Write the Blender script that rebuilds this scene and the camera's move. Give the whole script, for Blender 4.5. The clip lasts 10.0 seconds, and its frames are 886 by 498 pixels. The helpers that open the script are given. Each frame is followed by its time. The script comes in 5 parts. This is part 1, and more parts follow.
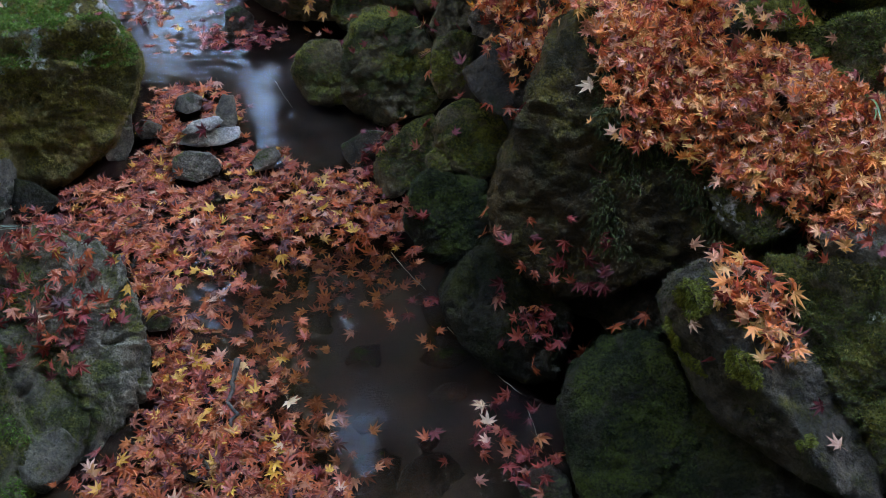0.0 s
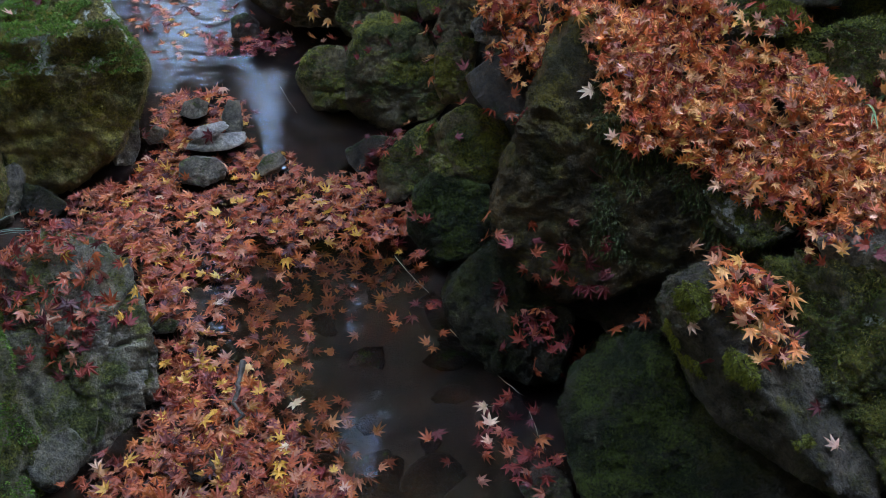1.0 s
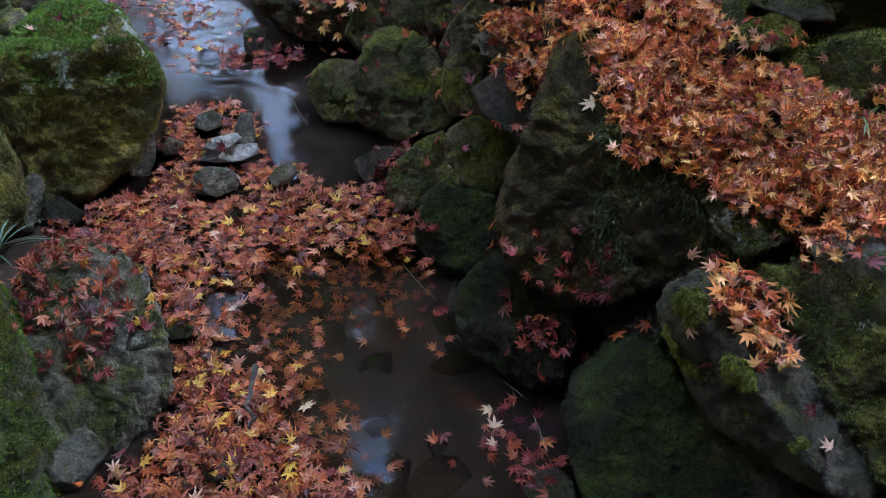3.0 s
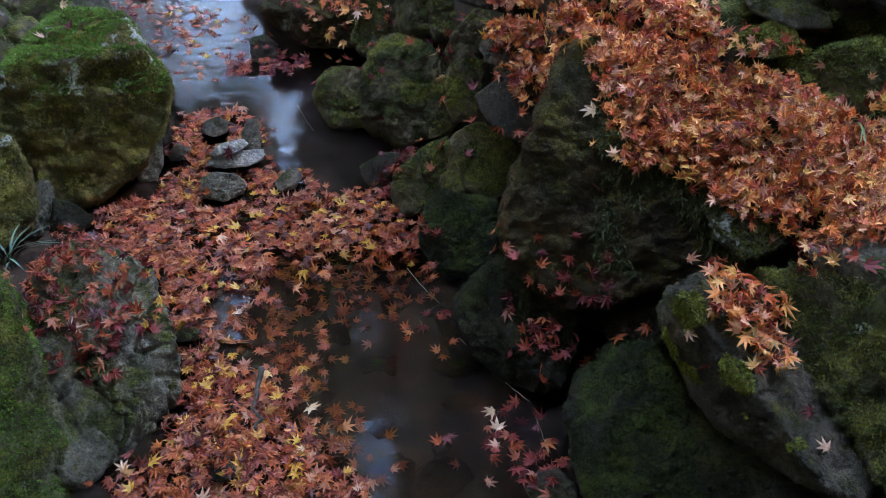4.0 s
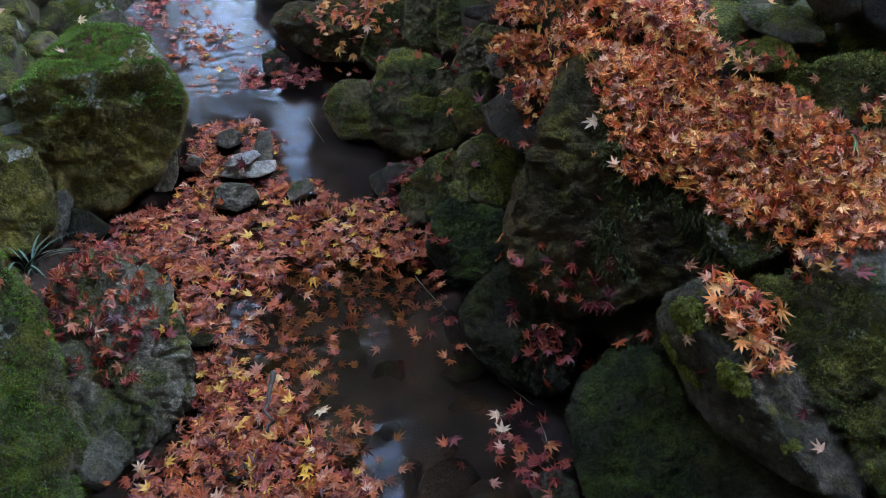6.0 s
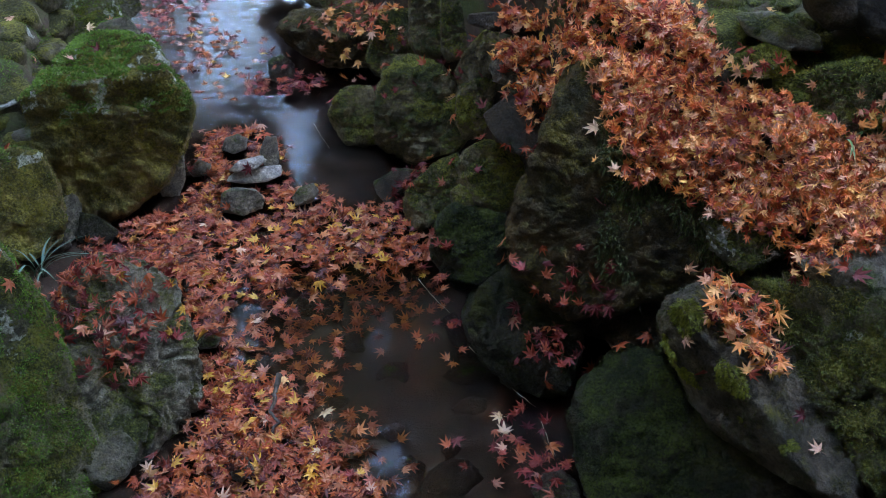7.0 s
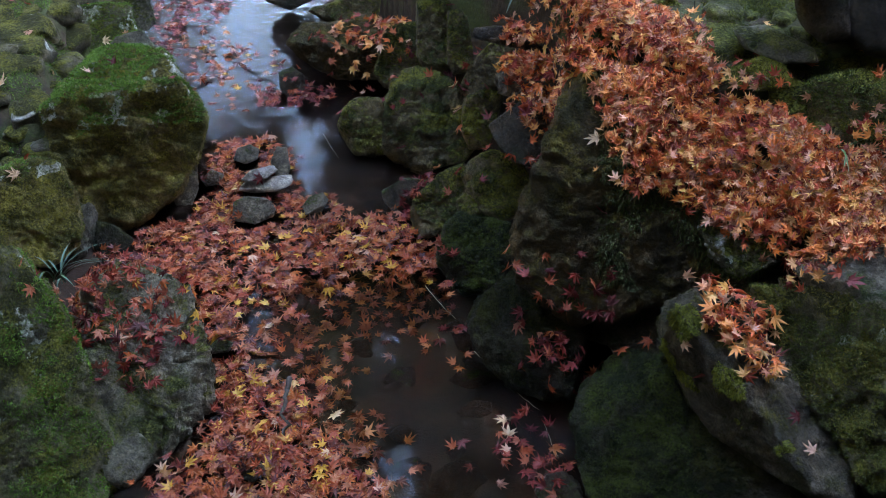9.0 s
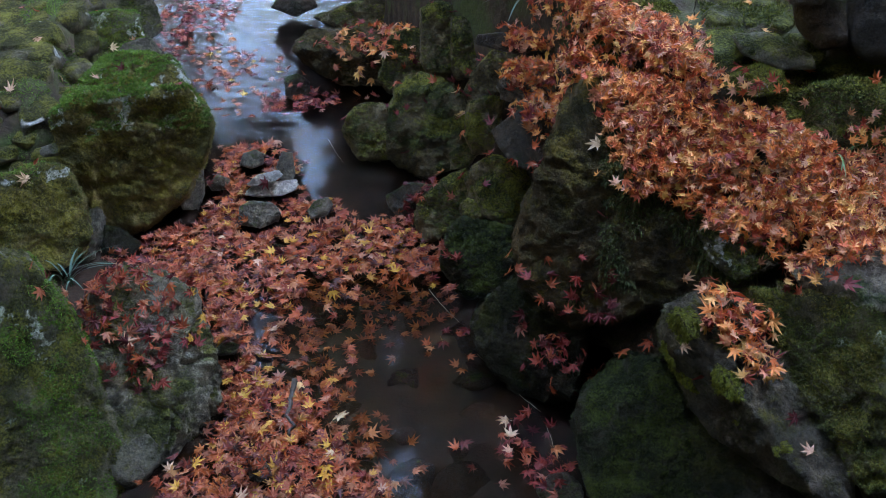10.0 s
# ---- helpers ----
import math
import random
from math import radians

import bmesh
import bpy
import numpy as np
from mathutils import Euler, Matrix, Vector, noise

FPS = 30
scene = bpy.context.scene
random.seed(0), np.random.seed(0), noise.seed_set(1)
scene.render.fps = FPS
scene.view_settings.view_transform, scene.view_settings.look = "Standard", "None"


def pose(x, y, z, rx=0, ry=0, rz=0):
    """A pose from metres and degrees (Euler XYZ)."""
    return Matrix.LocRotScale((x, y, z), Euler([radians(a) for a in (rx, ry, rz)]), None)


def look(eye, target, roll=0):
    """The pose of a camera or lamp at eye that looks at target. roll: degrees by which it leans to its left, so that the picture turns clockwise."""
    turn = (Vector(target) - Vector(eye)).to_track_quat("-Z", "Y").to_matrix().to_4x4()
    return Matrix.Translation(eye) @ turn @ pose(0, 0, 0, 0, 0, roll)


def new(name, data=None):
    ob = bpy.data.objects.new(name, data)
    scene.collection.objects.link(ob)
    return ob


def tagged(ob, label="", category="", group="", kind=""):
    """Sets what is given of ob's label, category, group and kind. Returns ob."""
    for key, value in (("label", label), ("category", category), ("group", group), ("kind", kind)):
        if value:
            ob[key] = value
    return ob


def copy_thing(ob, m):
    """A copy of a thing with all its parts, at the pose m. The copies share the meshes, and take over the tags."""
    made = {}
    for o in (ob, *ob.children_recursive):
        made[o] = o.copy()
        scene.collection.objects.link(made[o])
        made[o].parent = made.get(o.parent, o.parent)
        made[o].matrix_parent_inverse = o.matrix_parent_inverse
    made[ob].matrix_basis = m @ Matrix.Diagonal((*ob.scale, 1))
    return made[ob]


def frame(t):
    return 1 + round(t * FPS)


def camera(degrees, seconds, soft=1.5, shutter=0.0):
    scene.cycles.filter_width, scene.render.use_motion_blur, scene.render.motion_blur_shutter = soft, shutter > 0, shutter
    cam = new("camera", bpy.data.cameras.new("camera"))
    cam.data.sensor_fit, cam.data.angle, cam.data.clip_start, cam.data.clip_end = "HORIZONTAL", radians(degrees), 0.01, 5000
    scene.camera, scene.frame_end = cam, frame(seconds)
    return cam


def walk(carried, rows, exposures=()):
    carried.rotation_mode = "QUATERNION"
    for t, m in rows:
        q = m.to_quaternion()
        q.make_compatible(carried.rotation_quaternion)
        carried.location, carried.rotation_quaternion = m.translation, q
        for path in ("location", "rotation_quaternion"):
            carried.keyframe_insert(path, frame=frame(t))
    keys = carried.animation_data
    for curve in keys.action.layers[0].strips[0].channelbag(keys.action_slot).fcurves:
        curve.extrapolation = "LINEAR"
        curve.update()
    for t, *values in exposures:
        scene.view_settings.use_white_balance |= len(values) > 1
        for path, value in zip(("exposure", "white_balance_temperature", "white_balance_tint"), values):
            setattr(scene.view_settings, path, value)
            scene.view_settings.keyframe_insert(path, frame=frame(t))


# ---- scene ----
cam = camera(50.0, 10.0, soft=0.8)
PATH = [
    (0.0, pose(-0.0141, 0.1186, 1.5242, 46.328, -0.912, -1.111)),
    (1.0, pose(-0.0118, 0.0978, 1.5393, 46.631, -0.749, -0.915)),
    (2.0, pose(-0.0092, 0.0749, 1.5560, 46.963, -0.569, -0.697)),
    (3.0, pose(-0.0064, 0.0506, 1.5736, 47.308, -0.379, -0.467)),
    (4.0, pose(-0.0033, 0.0255, 1.5918, 47.657, -0.188, -0.233)),
    (5.0, pose(0.0, 0.0, 1.61, 48.0, 0.0, 0.0)),
    (6.0, pose(0.0034, -0.0254, 1.6281, 48.332, 0.181, 0.227)),
    (7.0, pose(0.0068, -0.0506, 1.6459, 48.651, 0.355, 0.445)),
    (8.0, pose(0.0103, -0.0754, 1.6634, 48.958, 0.521, 0.657)),
    (9.0, pose(0.0139, -0.1002, 1.6808, 49.258, 0.683, 0.864)),
    (10.0, pose(0.0175, -0.1252, 1.6983, 49.560, 0.845, 1.075)),
]
walk(cam, PATH, exposures=[(0.0, 5.4, 6950, 13), (10.0, 5.4, 6950, 13)])

# ---- sky and sun ----
SUN_EL, SUN_AZ = 36.0, 105.0          # degrees; azimuth clockwise from straight ahead
world = bpy.data.worlds.new("sky")
scene.world = world
world.use_nodes = True
wn = world.node_tree.nodes
sky = wn.new("ShaderNodeTexSky")
sky.sky_type = "NISHITA"
sky.sun_disc = False
sky.sun_elevation, sky.sun_rotation = radians(SUN_EL), radians(SUN_AZ)
sky.air_density, sky.dust_density, sky.ozone_density = 1.0, 0.8, 1.2
bg = wn["Background"]
bg.inputs["Strength"].default_value = 0.15
world.node_tree.links.new(sky.outputs["Color"], bg.inputs["Color"])
sun_data = bpy.data.lights.new("sun", "SUN")
sun_data.energy, sun_data.angle, sun_data.color = 2.5, radians(0.6), (1.0, 0.94, 0.85)
sun = new("sun", sun_data)
a, e = radians(SUN_AZ), radians(SUN_EL)
sun.matrix_world = look((math.sin(a) * math.cos(e) * 30, math.cos(a) * math.cos(e) * 30, math.sin(e) * 30), (0, 0, 0))


# ---- materials ----
class Nodes:
    """Short-hand for a node material."""

    def __init__(self, name, rough=0.8, spec=0.4):
        self.mat = bpy.data.materials.new(name)
        self.mat.use_nodes = True
        self.tree = self.mat.node_tree
        self.bsdf = self.tree.nodes["Principled BSDF"]
        self.bsdf.inputs["Roughness"].default_value = rough
        self.bsdf.inputs["Specular IOR Level"].default_value = spec
        self.geo = self.tree.nodes.new("ShaderNodeNewGeometry")

    def link(self, a, b):
        self.tree.links.new(a, b)

    def noise(self, scale, detail=6.0, rough=0.6, stretch=None, distortion=0.0, offset=0.0):
        n = self.tree.nodes.new("ShaderNodeTexNoise")
        n.inputs["Scale"].default_value = scale
        n.inputs["Detail"].default_value = detail
        n.inputs["Roughness"].default_value = rough
        n.inputs["Distortion"].default_value = distortion
        m = self.tree.nodes.new("ShaderNodeMapping")
        if stretch:
            m.inputs["Scale"].default_value = stretch
        m.inputs["Location"].default_value = (offset, offset * 0.7, offset * 1.3)
        self.link(self.geo.outputs["Position"], m.inputs["Vector"])
        self.link(m.outputs["Vector"], n.inputs["Vector"])
        return n.outputs["Fac"]

    def voronoi(self, scale, feature="DISTANCE_TO_EDGE"):
        n = self.tree.nodes.new("ShaderNodeTexVoronoi")
        n.feature = feature
        n.inputs["Scale"].default_value = scale
        self.link(self.geo.outputs["Position"], n.inputs["Vector"])
        return n.outputs["Distance"]

    def ramp(self, fac, stops, interp="LINEAR"):
        r = self.tree.nodes.new("ShaderNodeValToRGB")
        r.color_ramp.interpolation = interp
        el = r.color_ramp.elements
        while len(el) < len(stops):
            el.new(0.5)
        for s, (p, c) in zip(el, stops):
            s.position = p
            s.color = (*c, 1.0) if len(c) == 3 else c
        self.link(fac, r.inputs["Fac"])
        return r.outputs["Color"]

    def math(self, op, a, b=0.0, clamp=False):
        n = self.tree.nodes.new("ShaderNodeMath")
        n.operation, n.use_clamp = op, clamp
        for i, v in enumerate((a, b)):
            if isinstance(v, (int, float)):
                n.inputs[i].default_value = v
            else:
                self.link(v, n.inputs[i])
        return n.outputs[0]

    def mix(self, fac, a, b, blend="MIX"):
        n = self.tree.nodes.new("ShaderNodeMix")
        n.data_type, n.blend_type = "RGBA", blend
        for i, v in zip((0, 6, 7), (fac, a, b)):
            if isinstance(v, (int, float)):
                n.inputs[i].default_value = v
            elif isinstance(v, tuple):
                n.inputs[i].default_value = (*v, 1.0)
            else:
                self.link(v, n.inputs[i])
        return n.outputs[2]

    def up(self):
        s = self.tree.nodes.new("ShaderNodeSeparateXYZ")
        self.link(self.geo.outputs["Normal"], s.inputs[0])
        return s.outputs["Z"]

    def random(self):
        return self.tree.nodes.new("ShaderNodeObjectInfo").outputs["Random"]

    def bump(self, height, strength, distance, below=None):
        b = self.tree.nodes.new("ShaderNodeBump")
        b.inputs["Strength"].default_value = strength
        b.inputs["Distance"].default_value = distance
        self.link(height, b.inputs["Height"])
        if below is not None:
            self.link(below, b.inputs["Normal"])
        return b.outputs["Normal"]

    def done(self, color, normal=None, rough=None):
        if isinstance(color, tuple):
            self.bsdf.inputs["Base Color"].default_value = (*color, 1.0)
        else:
            self.link(color, self.bsdf.inputs["Base Color"])
        if normal is not None:
            self.link(normal, self.bsdf.inputs["Normal"])
        if rough is not None:
            self.link(rough, self.bsdf.inputs["Roughness"])
        return self.mat


def rock_material(name, dark, light, moss=0.5, moss_a=(0.022, 0.034, 0.006), moss_b=(0.07, 0.088, 0.018),
                  lichen=0.0, grain=60.0, offset=0.0, rough=0.75, band=(-1.0, 9.0)):
    """Weathered stone, with moss (0 none, 1 nearly all over) on what faces up, and pale lichen."""
    n = Nodes(name, rough, 0.22)
    big = n.noise(7.0, 8, 0.62, offset=offset)
    fine = n.noise(grain, 6, 0.7, offset=offset)
    grit = n.noise(300.0, 3, 0.6)
    stone = n.ramp(n.math("ADD", n.math("MULTIPLY", big, 0.6), n.math("MULTIPLY", fine, 0.4)),
                   [(0.36, dark), (0.5, tuple((p + q) / 2 for p, q in zip(dark, light))), (0.64, light)])
    speck = n.noise(110.0, 5, 0.75, offset=offset + 1)
    stone = n.mix(1.0, stone, n.ramp(speck, [(0.34, (0.55, 0.55, 0.55)), (0.5, (0.98, 0.98, 0.98)), (0.66, (1.4, 1.4, 1.36))]), "MULTIPLY")
    blotch = n.noise(24.0, 5, 0.6, offset=offset + 6, distortion=0.6)
    stone = n.mix(0.8, stone, n.ramp(blotch, [(0.36, (0.5, 0.48, 0.44)), (0.5, (1.0, 1.0, 1.0)), (0.62, (1.45, 1.42, 1.3))]), "MULTIPLY")
    stone = n.mix(0.6, stone, n.ramp(grit, [(0.35, (0.6, 0.6, 0.6)), (0.65, (1.2, 1.2, 1.2))]), "MULTIPLY")
    if lichen:
        spot = n.ramp(n.noise(12.0, 6, 0.6, offset=offset + 9), [(0.58 - 0.1 * lichen, (0, 0, 0)), (0.62 - 0.1 * lichen, (1, 1, 1))])
        crust = n.ramp(n.noise(140.0, 4, 0.7), [(0.35, (0.2, 0.2, 0.18)), (0.6, (0.55, 0.54, 0.48))])
    patch = n.noise(11.0, 6, 0.65, offset=offset + 4)
    cover = n.math("ADD", n.math("MULTIPLY", n.up(), 0.22), n.math("ADD", patch, n.math("MULTIPLY", fine, 0.25)))
    edge = 0.98 - 0.62 * moss
    cover = n.ramp(cover, [(edge - 0.05, (0, 0, 0)), (edge + 0.09, (1, 1, 1))])
    tuft = n.noise(190.0, 4, 0.7)
    green = n.ramp(n.math("ADD", n.math("MULTIPLY", tuft, 0.5), n.math("MULTIPLY", n.noise(13.0, 4, 0.6, offset=offset + 2), 0.5)),
                   [(0.40, tuple(p * 0.5 for p in moss_a)), (0.48, moss_a), (0.55, moss_b), (0.64, tuple(p * 1.6 for p in moss_b))])
    color = n.mix(cover, stone, green)
    if lichen:
        brow = n.ramp(n.up(), [(0.15, (0, 0, 0)), (0.35, (1, 1, 1)), (0.7, (1, 1, 1)), (0.85, (0, 0, 0))])
        sep = n.tree.nodes.new("ShaderNodeSeparateXYZ")
        n.link(n.geo.outputs["Position"], sep.inputs[0])
        reach = n.math("MULTIPLY", n.math("GREATER_THAN", sep.outputs["Z"], band[0]), n.math("LESS_THAN", sep.outputs["Z"], band[1]))
        color = n.mix(n.math("MULTIPLY", n.math("MULTIPLY", spot, brow), reach), color, crust)
    b0 = n.bump(n.math("ADD", blotch, n.math("MULTIPLY", patch, 0.7)), 1.0, 0.03)
    b1 = n.bump(n.math("ADD", fine, n.math("MULTIPLY", speck, 0.5)), 1.0, 0.014, b0)
    b2 = n.bump(n.mix(cover, grit, tuft), 1.0, 0.006, b1)
    rough_out = n.math("ADD", n.math("MULTIPLY", cover, 0.25), n.math("MULTIPLY", fine, 0.4))
    rough_out = n.math("ADD", rough_out, rough - 0.3, True)
    return n.done(color, b2, rough_out)


# brown raised in colour to stand in for front-left light on these boulders
ROCK_BROWN_LIT = rock_material("mossy_brown_stone_lit", (0.1, 0.073, 0.026), (0.29, 0.21, 0.07), 0.55, (0.07, 0.06, 0.011), (0.18, 0.15, 0.026), 0.5, band=(0.285, 0.4))
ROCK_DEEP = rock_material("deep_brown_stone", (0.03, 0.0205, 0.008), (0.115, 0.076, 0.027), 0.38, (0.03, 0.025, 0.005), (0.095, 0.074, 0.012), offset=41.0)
ROCK_NEAR = rock_material("thickly_mossed_stone", (0.05, 0.043, 0.026), (0.18, 0.15, 0.1), 0.46, (0.034, 0.034, 0.006), (0.12, 0.112, 0.018), offset=45.0, lichen=-0.2)
ROCK_OLIVE = rock_material("olive_stone", (0.0368, 0.0257, 0.0103), (0.138, 0.08854, 0.0337), 0.34, (0.0276, 0.0257, 0.00468), (0.092, 0.07426, 0.01217), offset=3.0)
# stone colours cut so that the poolside shade is in the base colour
ROCK_GREEN_SHADED = rock_material("green_mossy_stone_shaded", (0.013, 0.0115, 0.006), (0.055, 0.046, 0.026), 0.5, (0.012, 0.017, 0.003), (0.05, 0.062, 0.009), offset=5.0)
ROCK_GREY = rock_material("grey_stone", (0.078, 0.068, 0.052), (0.25, 0.215, 0.16), 0.2, offset=8.0)
# grey stone with moss, dimmed in colour for shade at the pool's right
ROCK_GREYMOSS_SHADED = rock_material("grey_stone_part_mossed_shaded", (0.01045, 0.008536, 0.0045), (0.0484, 0.03783, 0.01988), 0.36, (0.01205, 0.01413, 0.002386), (0.03612, 0.03633, 0.006365), offset=11.0)
ROCK_SPLIT = rock_material("split_grey_stone", (0.08, 0.073, 0.052), (0.27, 0.238, 0.172), 0.3, (0.03881, 0.04406, 0.008424), (0.1165, 0.1171, 0.02317), offset=29.0)
ROCK_TIP = rock_material("leaning_grey_stone", (0.038, 0.032, 0.022), (0.14, 0.115, 0.08), 0.24, (0.033, 0.03298, 0.005525), (0.1045, 0.09312, 0.01615), offset=51.0)
ROCK_WALL = rock_material("wall_stone", (0.06427, 0.05147, 0.02415), (0.2411, 0.1783, 0.08901), 0.45, (0.04286, 0.0475, 0.007629), (0.1473, 0.1385, 0.02034), offset=33.0)
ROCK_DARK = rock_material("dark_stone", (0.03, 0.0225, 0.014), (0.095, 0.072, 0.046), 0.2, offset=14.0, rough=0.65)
ROCK_PALE = rock_material("pale_stone", (0.32, 0.3, 0.26), (0.72, 0.68, 0.6), 0.0, offset=17.0)
ROCK_BRIGHT = rock_material("bright_mossed_stone", (0.06, 0.055, 0.038), (0.19, 0.17, 0.12), 0.5, (0.04, 0.046, 0.007), (0.13, 0.135, 0.022), offset=21.0, lichen=-0.2)


def moss_material(name, a, b):
    n = Nodes(name, 0.8, 0.2)
    c = n.ramp(n.geo.outputs["Random Per Island"], [(0.0, a), (0.7, b), (1.0, tuple(min(1, v * 1.5) for v in b))])
    m = n.done(c)
    n.bsdf.inputs["Sheen Weight"].default_value = 0.1
    return m


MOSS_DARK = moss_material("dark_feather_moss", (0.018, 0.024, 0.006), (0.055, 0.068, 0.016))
MOSS_FEATHER = moss_material("green_feather_moss", (0.024, 0.031, 0.009), (0.075, 0.086, 0.025))
MOSS_OLIVE = moss_material("olive_moss", (0.03, 0.042, 0.006), (0.09, 0.11, 0.018))
MOSS_GOLD = moss_material("golden_moss", (0.075, 0.063, 0.012), (0.2, 0.165, 0.033))
MOSS_LIME = moss_material("yellow_green_moss", (0.06, 0.068, 0.009), (0.2, 0.21, 0.03))
MOSS_BRIGHT = moss_material("bright_moss", (0.034, 0.07, 0.007), (0.11, 0.19, 0.02))

LEAF_RAMP = [(0.0, (0.16, 0.028, 0.02)), (0.10, (0.34, 0.056, 0.03)), (0.22, (0.58, 0.115, 0.04)), (0.38, (0.76, 0.20, 0.052)), (0.54, (0.87, 0.32, 0.075)),
             (0.66, (0.92, 0.49, 0.18)), (0.74, (0.50, 0.17, 0.09)), (0.84, (0.88, 0.46, 0.28)), (0.91, (0.28, 0.09, 0.055)), (0.97, (0.90, 0.50, 0.13))]


def leaf_material(name, stops, island=True, rough=0.5, spec=0.45):
    n = Nodes(name, rough, spec)
    which = n.geo.outputs["Random Per Island"] if island else n.random()
    c = n.ramp(which, stops)
    mottled = n.noise(90.0, 5, 0.7)
    c = n.mix(0.55, c, n.ramp(mottled, [(0.3, (0.5, 0.54, 0.54)), (0.6, (0.97, 1.03, 1.03))]), "MULTIPLY")
    tr = n.tree.nodes.new("ShaderNodeBsdfTranslucent")
    n.link(c, tr.inputs["Color"])
    mx = n.tree.nodes.new("ShaderNodeMixShader")
    mx.inputs[0].default_value = 0.22
    n.done(c, n.bump(mottled, 0.4, 0.004))
    out = n.tree.nodes["Material Output"]
    n.link(n.bsdf.outputs[0], mx.inputs[1])
    n.link(tr.outputs[0], mx.inputs[2])
    n.link(mx.outputs[0], out.inputs["Surface"])
    return n.mat


LEAF_BANK = leaf_material("bank_leaf_litter", LEAF_RAMP)
LEAF_WET = leaf_material("wet_leaf_litter", [(0.0, (0.06, 0.012, 0.011)), (0.12, (0.16, 0.024, 0.016)), (0.26, (0.31, 0.052, 0.02)), (0.42, (0.43, 0.085, 0.024)), (0.58, (0.54, 0.145, 0.03)),
                                             (0.70, (0.34, 0.075, 0.035)), (0.82, (0.54, 0.20, 0.09)), (0.90, (0.20, 0.045, 0.025)), (0.96, (0.70, 0.36, 0.05))], rough=0.35, spec=0.5)
LEAF_RED = leaf_material("dark_red_leaf_litter", [(0.0, (0.1, 0.012, 0.014)), (0.35, (0.2, 0.022, 0.02)), (0.6, (0.3, 0.04, 0.025)), (0.8, (0.42, 0.09, 0.03)), (0.95, (0.38, 0.14, 0.09))])
LEAF_SUNK = leaf_material("sunken_leaf_litter", [(0.0, (0.14, 0.03, 0.012)), (0.5, (0.32, 0.07, 0.02)), (0.9, (0.5, 0.15, 0.03))])
LEAF_YELLOW = leaf_material("yellow_leaf", [(0.0, (0.6, 0.28, 0.03)), (0.5, (0.68, 0.38, 0.07)), (1.0, (0.7, 0.43, 0.2))], False)
LEAF_ORANGE = leaf_material("orange_leaf", [(0.0, (0.36, 0.05, 0.018)), (0.5, (0.48, 0.11, 0.028)), (1.0, (0.56, 0.2, 0.07))], False)
LEAF_CRIMSON = leaf_material("crimson_leaf", [(0.0, (0.12, 0.014, 0.016)), (0.5, (0.22, 0.026, 0.024)), (1.0, (0.3, 0.06, 0.055))], False)
LEAF_PALE = leaf_material("pale_leaf", [(0.0, (0.55, 0.26, 0.17)), (0.5, (0.66, 0.38, 0.24)), (1.0, (0.72, 0.5, 0.3))], False)
LEAF_TREE = leaf_material("tree_leaf", [(0.0, (0.03, 0.05, 0.012)), (0.6, (0.06, 0.07, 0.015)), (0.85, (0.22, 0.07, 0.015)), (1.0, (0.35, 0.06, 0.02))])


def soil_material():
    n = Nodes("leaf_mould_soil", 0.85, 0.3)
    f = n.noise(30.0, 8, 0.7)
    c = n.ramp(f, [(0.3, (0.018, 0.012, 0.008)), (0.5, (0.045, 0.03, 0.018)), (0.7, (0.085, 0.055, 0.03))])
    moss = n.ramp(n.noise(5.0, 5, 0.6), [(0.46, (0, 0, 0)), (0.58, (1, 1, 1))])
    c = n.mix(moss, c, n.ramp(n.noise(150.0, 4, 0.7), [(0.3, (0.02, 0.028, 0.006)), (0.7, (0.07, 0.085, 0.018))]))
    return n.done(c, n.bump(f, 0.8, 0.02))


def bed_material():
    n = Nodes("stream_bed_silt", 0.8, 0.3)
    f = n.noise(14.0, 8, 0.65)
    c = n.ramp(f, [(0.3, (0.014, 0.0066, 0.0027)), (0.5, (0.029, 0.0138, 0.0054)), (0.7, (0.048, 0.023, 0.009))])
    grit = n.noise(160.0, 4, 0.7)
    c = n.mix(0.6, c, n.ramp(grit, [(0.35, (0.5, 0.5, 0.5)), (0.65, (1.0, 1.0, 1.0))]), "MULTIPLY")
    return n.done(c, n.bump(grit, 0.5, 0.006))


def water_material():
    n = Nodes("clear_stream_water", 0.015, 0.5)
    n.bsdf.inputs["Transmission Weight"].default_value = 1.0
    n.bsdf.inputs["IOR"].default_value = 1.33
    sep = n.tree.nodes.new("ShaderNodeSeparateXYZ")
    n.link(n.geo.outputs["Position"], sep.inputs[0])
    calm = n.noise(17.0, 2, 0.45, (0.7, 1.0, 1.0), 0.4)
    fast = n.noise(34.0, 2, 0.5, (0.5, 1.0, 1.0), 0.5)
    riffle = n.math("MULTIPLY", n.math("SUBTRACT", sep.outputs["Y"], 2.2), 1.0, True)
    h = n.math("ADD", n.math("MULTIPLY", calm, 0.1), n.math("MULTIPLY", fast, n.math("ADD", 0.025, n.math("MULTIPLY", riffle, 0.34))))
    return n.done((0.93, 0.95, 0.95), n.bump(h, 1.0, 0.011))


def bark_material():
    n = Nodes("tree_bark", 0.85, 0.2)
    f = n.noise(18.0, 6, 0.7, (1.0, 1.0, 0.2))
    return n.done(n.ramp(f, [(0.3, (0.03, 0.024, 0.018)), (0.7, (0.12, 0.1, 0.08))]), n.bump(f, 0.8, 0.02))


def blade_material(name, a, b):
    n = Nodes(name, 0.45, 0.4)
    return n.done(n.ramp(n.geo.outputs["Random Per Island"], [(0.0, a), (1.0, b)]))


